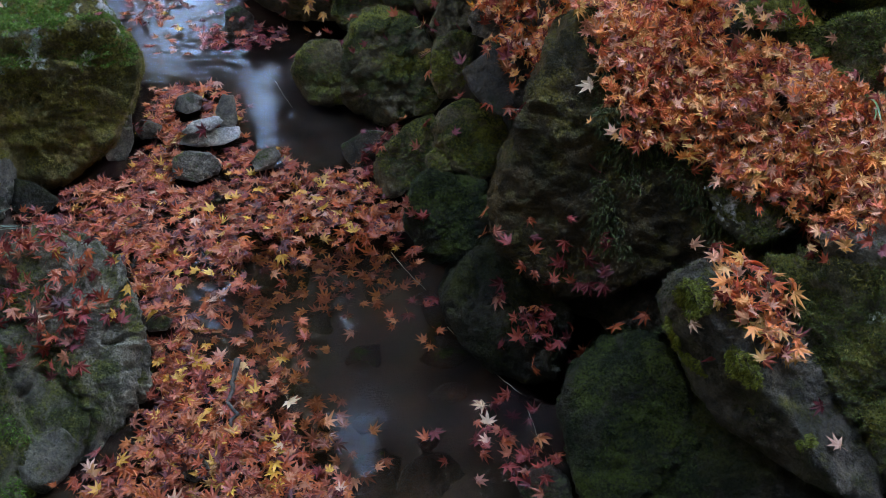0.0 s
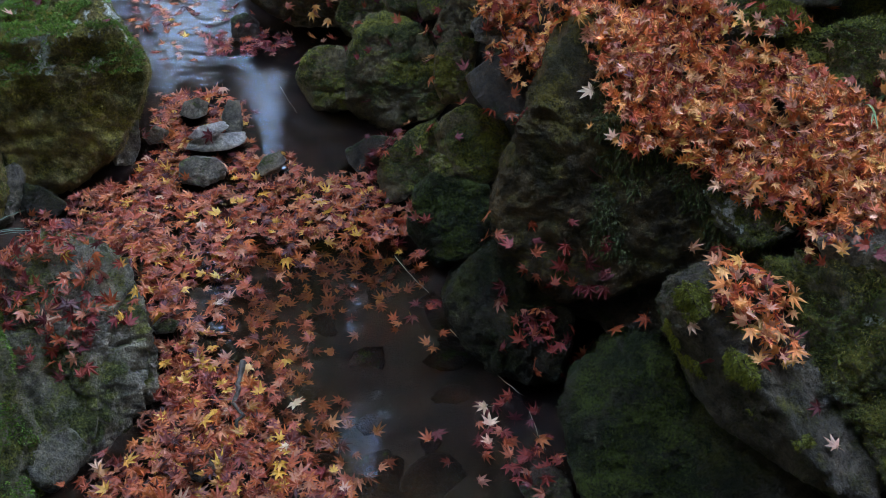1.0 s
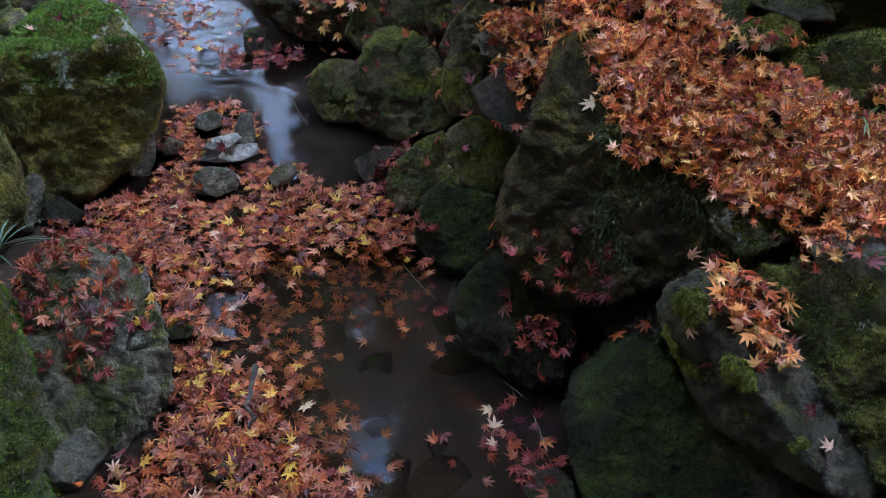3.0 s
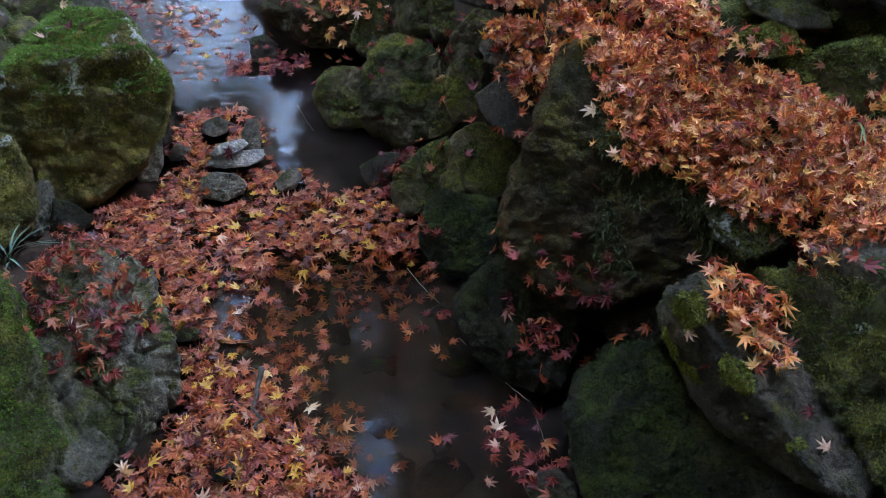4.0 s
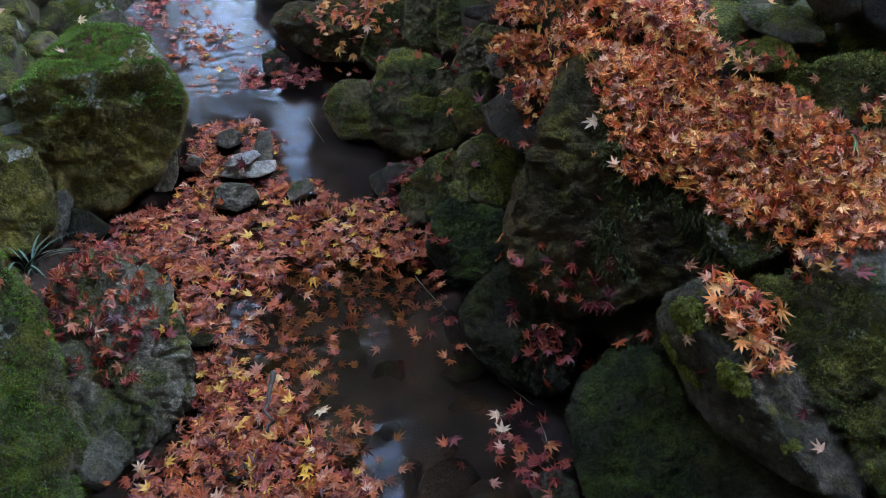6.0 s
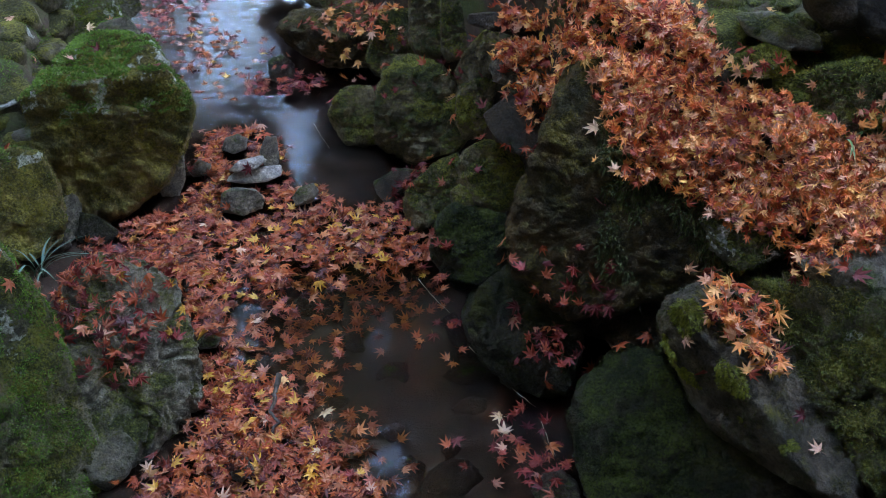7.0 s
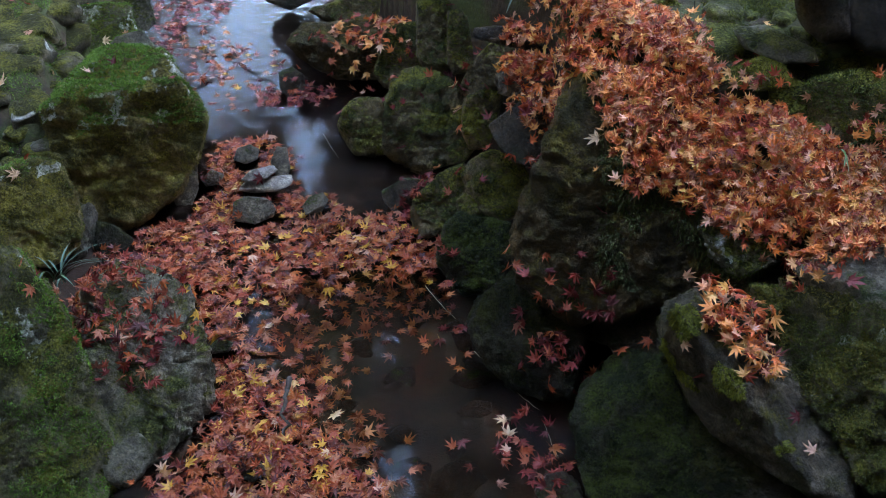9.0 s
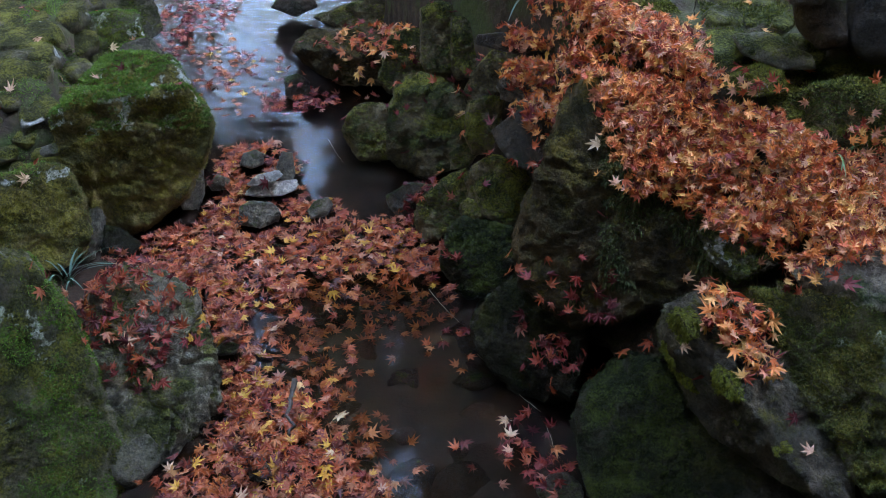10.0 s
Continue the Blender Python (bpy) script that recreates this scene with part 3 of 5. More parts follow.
rS = ((0.405, 1.231, -0.027), [(157, 9, 0.15), (140, 22, 0.167), (106, 39, 0.194), (41, 39, 0.168), (11, 26, 0.134), (8, 23, 0.133), (-12, 10, 0.155), (-50, -16, 0.209), (-90, -31, 0.218), (-159, -22, 0.159), (-176, -12, 0.134), (179, -9, 0.134), (-108, 52, 0.15), (72, -52, 0.172), (-145, 53, 0.162), (164, 58, 0.168)])
rS2 = ((0.418, 1.415, 0.102), [(114, 38, 0.05), (99, 43, 0.046), (4, 21, 0.068), (-51, -27, 0.061), (-103, -43, 0.049), (-157, -30, 0.06), (-106, 46, 0.06), (74, -46, 0.069), (-144, 35, 0.082), (-131, 46, 0.063)])
rN2 = ((0.418, 1.465, 0.097), [(114, 40, 0.062), (-4, 16, 0.101), (-23, -4, 0.087), (-90, -43, 0.054), (-112, -43, 0.058), (-166, -23, 0.111), (-106, 45, 0.07), (74, -45, 0.081), (-121, 6, 0.085), (-154, 19, 0.118)])
rR = ((0.605, 1.406, 0.271), [(101, 44, 0.029), (10, 36, 0.108), (-65, -36, 0.036), (-84, -44, 0.028), (-170, -27, 0.126), (-113, 41, 0.05), (67, -41, 0.057), (-80, 16, 0.067), (-136, 26, 0.077)])
rT = ((0.220, 1.084, -0.013), [(146, 16, 0.039), (104, 33, 0.037), (45, 31, 0.036), (5, 12, 0.042), (-76, -30, 0.044), (-158, -19, 0.045), (-101, 56, 0.04), (79, -56, 0.046), (-119, 51, 0.041), (-94, 51, 0.041)])
rV = ((0.847, 1.621, 0.597), [(143, 25, 0.108), (112, 52, 0.07), (81, 61, 0.066), (47, 61, 0.078), (-20, 16, 0.135), (-75, -50, 0.1), (-124, -58, 0.075), (-178, -34, 0.129), (-115, 30, 0.09), (65, -30, 0.103), (-135, 0, 0.112), (-109, 72, 0.089)])
rW = ((0.425, 1.975, 0.657), [(135, 52, 0.079), (80, 65, 0.051), (23, 51, 0.055), (-5, 17, 0.098), (-76, -60, 0.072), (-128, -60, 0.038), (-178, -19, 0.117), (-101, 26, 0.06), (79, -26, 0.069), (-90, 72, 0.045)])
rX = ((0.633, 1.648, 0.652), [(127, 47, 0.032), (45, 59, 0.037), (-7, 23, 0.052), (-68, -52, 0.031), (-117, -60, 0.03), (175, -21, 0.058), (-109, 29, 0.035), (71, -29, 0.04), (-90, 75, 0.026)])
rY = ((-0.314, 3.116, 0.065), [(130, 60, 0.078), (101, 64, 0.069), (4, 3, 0.181), (-75, -62, 0.071), (-102, -61, 0.055), (-133, -50, 0.099), (-84, 27, 0.1), (96, -27, 0.115), (-30, 31, 0.156), (-138, 20, 0.186)])
rY2 = ((-0.632, 3.227, 0.080), [(175, 30, 0.066), (101, 65, 0.048), (18, 14, 0.07), (-42, -59, 0.051), (-125, -55, 0.053), (-79, 25, 0.052), (101, -25, 0.052)])
bw1 = ((0.768, 1.735, 0.765), [(106, 62, 0.072), (2, 43, 0.054), (-17, 14, 0.049), (-70, -56, 0.074), (-168, -48, 0.054), (168, -18, 0.053), (-112, 25, 0.05), (68, -25, 0.057), (-158, -20, 0.059), (-94, 11, 0.066)])
bw2 = ((0.884, 1.709, 0.755), [(104, 62, 0.091), (-3, 42, 0.066), (-22, 11, 0.063), (-83, -59, 0.083), (-166, -51, 0.072), (164, -15, 0.064), (-115, 25, 0.06), (65, -25, 0.069), (-120, 27, 0.058), (-96, -19, 0.085)])
bw3 = ((0.853, 1.697, 0.720), [(106, 57, 0.031), (3, 44, 0.029), (-30, -10, 0.038), (-100, -63, 0.029), (168, -24, 0.031), (-115, 26, 0.025), (65, -26, 0.028)])
bw4 = ((0.707, 1.701, 0.860), [(126, 52, 0.05), (3, 43, 0.045), (-25, -10, 0.048), (-86, -65, 0.05), (169, -21, 0.042), (-111, 23, 0.038), (69, -23, 0.042)])
slab1 = ((0.676, 1.705, 0.691), [(102, 60, 0.046), (35, 59, 0.028), (-7, 26, 0.068), (-87, -60, 0.037), (-136, -59, 0.028), (-177, -35, 0.056), (-110, 27, 0.035), (70, -27, 0.04), (-90, 78, 0.022)])
sr = ((0.275, 1.787, 0.600), [(156, 27, 0.026), (62, 59, 0.024), (6, 24, 0.025), (-72, -57, 0.026), (-140, -52, 0.019), (-173, -23, 0.024), (-98, 30, 0.025), (82, -30, 0.029), (7, 78, 0.027), (-91, 21, 0.027)])
rN3 = ((0.530, 1.678, 0.550), [(107, 54, 0.023), (25, 47, 0.022), (-23, -11, 0.03), (-106, -59, 0.021), (-180, -24, 0.026), (-106, 31, 0.015), (74, -31, 0.022)])
ul1 = ((-1.219, 2.715, 0.200), [(169, 50, 0.107), (128, 63, 0.072), (79, 60, 0.094), (21, -5, 0.151), (-27, -58, 0.091), (-81, -63, 0.075), (-138, -33, 0.137), (-66, 26, 0.052), (114, -26, 0.094), (-80, 82, 0.2)])
ul2 = ((-1.008, 2.506, 0.250), [(177, 39, 0.05), (125, 62, 0.043), (34, 23, 0.064), (-3, -39, 0.056), (-94, -60, 0.041), (-69, 27, 0.036), (111, -27, 0.046)])
ul3 = ((-1.130, 2.888, 0.200), [(139, 62, 0.084), (51, 48, 0.073), (23, 5, 0.075), (-38, -62, 0.088), (-130, -47, 0.069), (-157, -5, 0.078), (-69, 25, 0.054), (111, -25, 0.07)])
# litter patches: outlines in plan
zone_scatter = [(-1.03, 3.04), (-0.92, 3.12), (-0.58, 2.88), (-0.57, 2.62), (-0.64, 2.53), (-0.81, 2.49), (-0.91, 2.69)]
zone_film = [(-0.53, 1.67), (-0.44, 1.71), (-0.38, 1.55), (-0.39, 1.41), (-0.30, 1.31), (-0.27, 1.23), (-0.38, 1.35), (-0.46, 1.41), (-0.51, 1.53)]
zone_bar_far = [(-1.02, 1.83), (-0.87, 1.88), (-0.83, 2.00), (-0.75, 2.07), (-0.79, 2.34), (-0.62, 2.39), (-0.50, 2.28), (-0.48, 2.10), (-0.35, 2.07), (-0.29, 1.97), (-0.22, 2.01), (-0.13, 1.97), (-0.04, 1.79), (-0.06, 1.75), (-0.21, 1.78), (-0.35, 1.77), (-0.43, 1.67), (-0.53, 1.67), (-0.68, 1.73), (-0.85, 1.75)]
zone_bar_near = [(-0.85, 1.83), (-0.66, 1.81), (-0.55, 1.67), (-0.53, 1.53), (-0.49, 1.41), (-0.38, 1.35), (-0.31, 1.28), (-0.25, 1.18), (-0.16, 1.10), (-0.13, 0.96), (-0.67, 0.96), (-0.64, 1.10), (-0.56, 1.15), (-0.54, 1.27), (-0.56, 1.38), (-0.62, 1.53), (-0.68, 1.67)]
zone_bank = [(0.32, 1.69), (0.33, 1.61), (0.36, 1.54), (0.39, 1.49), (0.46, 1.45), (0.51, 1.40), (0.58, 1.42), (0.65, 1.38), (0.67, 1.34), (0.63, 1.30), (0.67, 1.27), (0.75, 1.31), (0.83, 1.33), (0.94, 1.32), (0.97, 1.48), (0.85, 1.50), (0.77, 1.51), (0.70, 1.54), (0.67, 1.58), (0.61, 1.60), (0.56, 1.61), (0.54, 1.70), (0.52, 1.82), (0.44, 1.85), (0.34, 1.95), (0.23, 2.06), (0.10, 2.08), (0.14, 1.95), (0.25, 1.80)]
zone_bank_l = [(0.11, 2.10), (0.13, 2.00), (0.25, 1.86), (0.35, 1.70), (0.38, 1.97), (0.24, 2.24)]
zone_tip = [(0.47, 1.29), (0.57, 1.27), (0.62, 1.22), (0.62, 1.16), (0.62, 1.12), (0.57, 1.11), (0.53, 1.14), (0.48, 1.19)]
zone_mleaf = [(0.12, 1.47), (0.15, 1.48), (0.24, 1.42), (0.32, 1.45), (0.35, 1.39), (0.30, 1.32), (0.25, 1.30), (0.18, 1.34), (0.19, 1.39)]
zone_angl = [(-0.97, 1.62), (-0.88, 1.70), (-0.74, 1.61), (-0.68, 1.47), (-0.58, 1.40), (-0.64, 1.36), (-0.68, 1.26), (-0.77, 1.28), (-0.85, 1.41)]
zone_ctop = [(-0.42, 2.81), (-0.34, 2.83), (-0.15, 2.83), (-0.14, 2.69), (-0.23, 2.65), (-0.33, 2.65)]
zone_ftop = [(0.13, 2.01), (0.23, 1.94), (0.28, 1.89), (0.23, 1.90), (0.15, 1.96)]
zone_up = [(-1.25, 3.36), (-0.90, 3.41), (-0.86, 3.21), (-1.04, 3.12), (-0.99, 2.91), (-1.05, 2.91)]
zone_up2 = [(-0.70, 2.67), (-0.56, 2.62), (-0.48, 2.75), (-0.40, 2.71), (-0.41, 2.60), (-0.52, 2.56), (-0.69, 2.58)]
zone_up3 = [(-0.94, 3.03), (-0.81, 2.95), (-0.76, 2.75), (-0.85, 2.71), (-0.90, 2.87)]
zone_lowr = [(0.10, 1.26), (0.15, 1.29), (0.20, 1.25), (0.23, 1.17), (0.24, 1.09), (0.25, 1.03), (0.17, 1.06), (0.12, 1.09), (0.09, 1.17), (0.11, 1.21)]
zone_floatline = [(-0.33, 1.83), (-0.15, 1.88), (-0.05, 1.77), (0.01, 1.63), (-0.03, 1.67), (-0.09, 1.77), (-0.20, 1.75), (-0.32, 1.73)]
zone_jtop = [(-0.20, 2.02), (-0.07, 2.08), (-0.06, 2.02), (-0.11, 1.98), (-0.18, 1.97)]
zone_cob_left = [(-1.87, 2.95), (-1.22, 2.94), (-1.00, 2.76), (-0.93, 2.45), (-1.02, 2.32), (-1.14, 2.16), (-1.11, 1.99), (-1.06, 1.80), (-1.35, 1.78)]
zone_gravel_left = [(-1.18, 1.96), (-1.13, 2.05), (-1.03, 1.88), (-0.96, 1.78), (-1.10, 1.83)]
zone_cob_right = [(0.56, 1.92), (0.56, 1.74), (0.60, 1.68), (0.69, 1.65), (0.71, 1.56), (0.86, 1.56), (1.02, 1.56), (1.19, 2.02), (0.55, 2.17)]
zone_bedstones = [(-0.40, 1.84), (-0.12, 1.87), (0.03, 1.58), (0.07, 1.43), (0.05, 1.10), (-0.21, 1.10), (-0.35, 1.46)]
zone_sunk = [(-0.53, 1.72), (-0.36, 1.80), (-0.07, 1.82), (-0.01, 1.68), (-0.12, 1.60), (-0.25, 1.60), (-0.29, 1.46), (-0.17, 1.23), (-0.14, 1.12), (-0.27, 1.20), (-0.46, 1.46)]
zone_drift = [(-0.50, 1.67), (-0.34, 1.75), (-0.08, 1.75), (0.05, 1.48), (0.02, 1.41), (-0.11, 1.45), (-0.29, 1.45), (-0.17, 1.17), (0.05, 1.17), (0.04, 1.09), (-0.15, 1.07), (-0.26, 1.18), (-0.46, 1.41)]
zone_wall = [(-0.54, 2.70), (0.05, 2.73), (0.24, 2.36), (0.28, 1.98), (0.13, 1.82), (0.07, 1.64), (-0.04, 1.56), (-0.17, 1.73), (-0.33, 2.09)]
zone_toe = [(-0.90, 1.87), (-0.89, 2.01), (-0.84, 2.16), (-0.82, 2.27), (-0.68, 2.21), (-0.60, 1.94), (-0.76, 1.89)]
zone_gap = [(0.18, 1.96), (0.22, 2.00), (0.27, 1.95), (0.23, 1.84), (0.18, 1.75)]

# ---- boulders of the left bank ----
big_left = boulder(bigL, ROCK_BROWN_LIT, "large squared boulder, brown-olive, with bright moss on its flat top", 7, 10, 0.07, 1)
left_round = boulder(left2, ROCK_BROWN_LIT, "mossy rounded boulder with a pale lichen patch", 6, 7, 0.10, 2)
boulder(upslab, ROCK_GREY, "small upright grey stone wedged between boulders", 4, 9, 0.10, 3, "stone", "stone")
boulder(greenlow, ROCK_GREYMOSS_SHADED, "low grey-green stone at the foot of a boulder", 4, 7, 0.10, 4, "stone", "stone")
near_left = boulder(nearL, ROCK_NEAR, "big boulder with bright green moss and lichen spots", 7, 7, 0.08, 5)
grey_left = boulder(angL, ROCK_SPLIT, "angular cracked grey boulder, mossy on top, among leaves", 7, 12, 0.1, 6, crack=1.7)
boulder(angL2, ROCK_SPLIT, "broken grey stone under a boulder", 5, 9, 0.07, 7, "stone", "stone", crack=0.5)
boulder(leanL, ROCK_GREY, "angular grey stone leaning on a boulder", 5, 11, 0.10, 8, "stone", "stone")
# ---- stones in the stream ----
boulder(white1, ROCK_PALE, "whitish stone lying in the stream", 5, 10, 0.10, 9, "stone", "stone", "stones in the stream")
boulder(white2, ROCK_PALE, "pale buff stone lying in the stream", 5, 8, 0.10, 10, "stone", "stone", "stones in the stream")
boulder(round1, ROCK_GREY, "rounded grey stone in the stream", 5, 6, 0.04, 11, "stone", "stone", "stones in the stream")
boulder(tall1, ROCK_GREY, "upright grey stone at the water's edge", 5, 10, 0.10, 12, "stone", "stone", "stones in the stream")
boulder(stripe, ROCK_GREY, "layered dark grey stone ringed by leaves", 5, 10, 0.10, 13, "stone", "stone", "stones in the stream", strata=1.6)
boulder(twin, ROCK_GREY, "small split grey stone at the water's edge", 5, 8, 0.08, 14, "stone", "stone", "stones in the stream", crack=1.0)
boulder(dark1, ROCK_DARK, "small dark wet stone among leaves", 4, 7, 0.09, 15, "stone", "stone", "stones in the stream")
boulder(stoneB, ROCK_DARK, "dark grey stone half buried in leaves", 4, 8, 0.10, 16, "stone", "stone", "stones in the stream")
boulder(stoneC, ROCK_DARK, "dark grey stone half buried in leaves", 4, 8, 0.10, 17, "stone", "stone", "stones in the stream")
# ---- boulder wall of the right bank ----
W = "boulders of the bank wall"
boulder(rA, ROCK_WALL, "rounded dark mossy boulder in the water", 6, 6, 0.10, 18, group=W)
green_tall = boulder(rB, ROCK_WALL, "tall green mossy boulder with fallen leaves", 6, 7, 0.10, 19, group=W)
boulder(rB2, ROCK_WALL, "small green mossy stone in the wall", 5, 7, 0.10, 20, "stone", "stone", W)
boulder(rC, ROCK_OLIVE, "flat-topped mossy boulder covered with leaves", 6, 8, 0.10, 21, group=W)
boulder(rC2, ROCK_DARK, "dark wet stone at the water's edge", 5, 7, 0.10, 22, "stone", "stone", W)
boulder(rC3, ROCK_WALL, "dark mossy stone filling the wall upstream", 6, 8, 0.10, 68, "stone", "stone", W)
boulder(rD, ROCK_WALL, "olive mossy boulder in the wall", 6, 8, 0.10, 23, group=W)
boulder(rD2, ROCK_WALL, "olive mossy boulder in the wall", 6, 8, 0.10, 24, group=W)
boulder(rE, ROCK_WALL, "grey mossy stone in the wall", 6, 9, 0.10, 25, "stone", "stone", W)
boulder(rF, ROCK_GREY, "pale grey layered stone capped with leaves", 6, 9, 0.08, 26, "stone", "stone", W, strata=0.6, crack=0.6)
boulder(rF2, ROCK_DARK, "thin dark ledge of stone", 5, 9, 0.10, 27, "stone", "stone", W)
boulder(rG, ROCK_WALL, "brown stone in the wall", 6, 8, 0.10, 28, "stone", "stone", W)
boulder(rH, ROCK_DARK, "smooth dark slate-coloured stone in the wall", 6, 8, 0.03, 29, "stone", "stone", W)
# filler in the gap; its dark colour stands in for shade
boulder(rG2, ROCK_DARK, "stone deep in a gap of the wall, coloured dark for shade", 6, 7, 0.09, 69, "stone", "stone", W)
boulder(rI, ROCK_WALL, "grey-green mottled stone in the wall", 6, 7, 0.08, 30, "stone", "stone", W)
boulder(rJ, ROCK_WALL, "long mossy stone leaning in the wall", 6, 6, 0.10, 31, "stone", "stone", W)
boulder(rJ2, ROCK_DARK, "low dark mossy stone at the water", 5, 7, 0.07, 32, "stone", "stone", W)
boulder(rK, ROCK_WALL, "small wedge of grey stone", 5, 8, 0.10, 33, "stone", "stone", W)
green_pool = boulder(rL, ROCK_GREEN_SHADED, "green mossy boulder standing in the water", 6, 6, 0.09, 34, group=W)
pool_rock = boulder(rM, ROCK_GREYMOSS_SHADED, "broad mossy boulder at the pool with red leaves", 6, 7, 0.09, 35, group=W)
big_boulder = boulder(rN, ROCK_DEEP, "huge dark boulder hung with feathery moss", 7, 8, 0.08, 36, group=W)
# shade under the huge boulder put into this stone's dark colour
boulder(rN2, ROCK_DARK, "stone deep under the huge boulder, coloured dark for shade", 6, 7, 0.10, 37, "stone", "stone", W)
shoulder = boulder(rN4, ROCK_BRIGHT, "mossy lichen-spotted shoulder stone under the leaf bank", 6, 7, 0.09, 66, "stone", "stone", W)
tip_rock = boulder(rO, ROCK_TIP, "pointed leaning boulder with a moss strip and leaves", 6, 9, 0.09, 38, group=W)
boulder(rO2, ROCK_GREYMOSS_SHADED, "grey leaning stone below the pointed boulder", 6, 8, 0.09, 67, "stone", "stone", W)
moss_rock = boulder(rP, ROCK_NEAR, "large boulder thickly covered with moss", 7, 7, 0.12, 39, group=W)
boulder(rQ, ROCK_GREY, "flat grey stone strewn with red leaves", 6, 8, 0.09, 40, "stone", "stone", W)
# dark colour here carries the shade below the leaf bank
boulder(rR, ROCK_DARK, "stone under the leaf bank, coloured dark for shade", 6, 7, 0.09, 41, "stone", "stone", W)
shade_rock = boulder(rS, ROCK_GREEN_SHADED, "green boulder by the pool, deep shade put into its colour", 6, 8, 0.10, 42, group=W)
# gap shade painted as a dark stone colour
boulder(rS2, ROCK_DARK, "stone in a gap, coloured dark for shade", 6, 7, 0.10, 43, "stone", "stone", W)
boulder(rT, ROCK_DARK, "small dark stone at the pool with leaves", 6, 7, 0.10, 44, "stone", "stone", W)
# ---- right bank top ----
bank_moss_rock = boulder(rV, ROCK_WALL, "mossy green boulder at the edge of the leaf bank", 6, 7, 0.07, 45)
slab_far = boulder(rW, ROCK_NEAR, "low slab with bright yellow-green moss", 6, 8, 0.09, 46)
flat_far = boulder(rX, ROCK_NEAR, "flat stone with yellow-green moss", 6, 7, 0.09, 47, "stone", "stone")
boulder(sr, ROCK_DARK, "small dark stone lying on leaves", 5, 7, 0.09, 48, "stone", "stone")
boulder(rN3, ROCK_GREYMOSS_SHADED, "pale mossy knob of stone among leaves", 5, 7, 0.10, 49, "stone", "stone")
boulder(rY, ROCK_WALL, "mossy boulder upstream with leaves", 6, 7, 0.10, 50, group=W)
boulder(rY2, ROCK_DARK, "dark wet stone upstream in the shallows", 5, 7, 0.10, 51, "stone", "stone", W)
flat_left = boulder(ul1, ROCK_BRIGHT, "flat mossy stone behind the squared boulder", 6, 8, 0.09, 52, "stone", "stone")
boulder(ul2, ROCK_GREY, "grey stone at the stream side", 5, 8, 0.09, 53, "stone", "stone")
boulder(ul3, ROCK_BRIGHT, "mossy stone at the stream side", 6, 8, 0.09, 54, "stone", "stone")


# ---- fallen maple leaves ----
from mathutils.bvhtree import BVHTree

REST = BVHTree.FromPolygons(SOLID_V, SOLID_F)


def drop(x, y, floats=True, start=2.0):
    """Where something falling at (x, y) comes to rest, and the slope there."""
    place, normal, _, _ = REST.ray_cast(Vector((x, y, start)), Vector((0, 0, -1)))
    if place is None:
        return Vector((x, y, 0)), Vector((0, 0, 1))
    if floats and place.z < 0.002:
        return Vector((x, y, 0.003)), Vector((0, 0, 1))
    return place, (normal if normal.z > 0 else -normal)


def maple_leaf(rng, wide=1.0):
    """Seven pointed lobes round a centre, folded and curled, with a thin stalk; about one unit from base to tip."""
    lobes = [(-128, 0.42), (-82, 0.74), (-40, 0.94), (0, 1.0), (40, 0.94), (82, 0.74), (128, 0.42)]
    curl, cup, lift = rng.uniform(-0.35, 0.8), rng.uniform(0.0, 0.4), rng.uniform(0.05, 0.2)
    v = [(0.0, 0.0, 0.0)]
    for i, (ang, length) in enumerate(lobes):
        ang += rng.uniform(-5, 5)
        length *= rng.uniform(0.9, 1.08)
        bend, width = rng.uniform(-0.3, 0.3), rng.uniform(10, 13)
        before = lobes[i - 1][0] if i else -165
        for a, r in (((ang + before) / 2, rng.uniform(0.33, 0.42) if i else 0.18), (ang - width, length * 0.58), (ang, length), (ang + width, length * 0.58)):
            rad = radians(a)
            z = curl * r * r + (lift if abs(a - ang) > 1 else 0.0) * (1 if r > 0.2 else 0.4) + bend * r * r - cup * r
            v.append((math.sin(rad) * r * wide, math.cos(rad) * r, z))
    v.append((math.sin(radians(165)) * 0.16, math.cos(radians(165)) * 0.16, 0.02))
    n = len(v)
    f = [(0, i + 1, i) for i in range(1, n - 1)] + [(0, 1, n - 1)]
    side = rng.uniform(-0.4, 0.4)
    v += [(-0.014, -0.05, 0.0), (0.014, -0.05, 0.0), (side * 0.5 + 0.012, -0.45, 0.04), (side * 0.5 - 0.012, -0.45, 0.04), (side, -0.8, 0.12)]
    f += [(n, n + 1, n + 2, n + 3), (n + 3, n + 2, n + 4)]
    v = [(x - 0.0, y - 0.15, z) for x, y, z in v]
    return np.array(v) * 0.5, f


leaf_rng = random.Random(5)
SHAPES = [maple_leaf(leaf_rng, leaf_rng.uniform(0.85, 1.1)) for _ in range(28)]


def leaf_pose(place, normal, rng, tilt, size, lift):
    up = (normal + Vector((rng.gauss(0, tilt), rng.gauss(0, tilt), rng.gauss(0, tilt)))).normalized()
    spin = Matrix.Rotation(rng.uniform(0, math.tau), 4, "Z")
    flip = Matrix.Rotation(math.pi, 4, "X") if rng.random() < 0.35 else Matrix.Identity(4)
    q = up.to_track_quat("Z", "Y").to_matrix().to_4x4()
    return Matrix.Translation(place + normal * lift) @ q @ spin @ flip @ Matrix.Scale(size, 4)


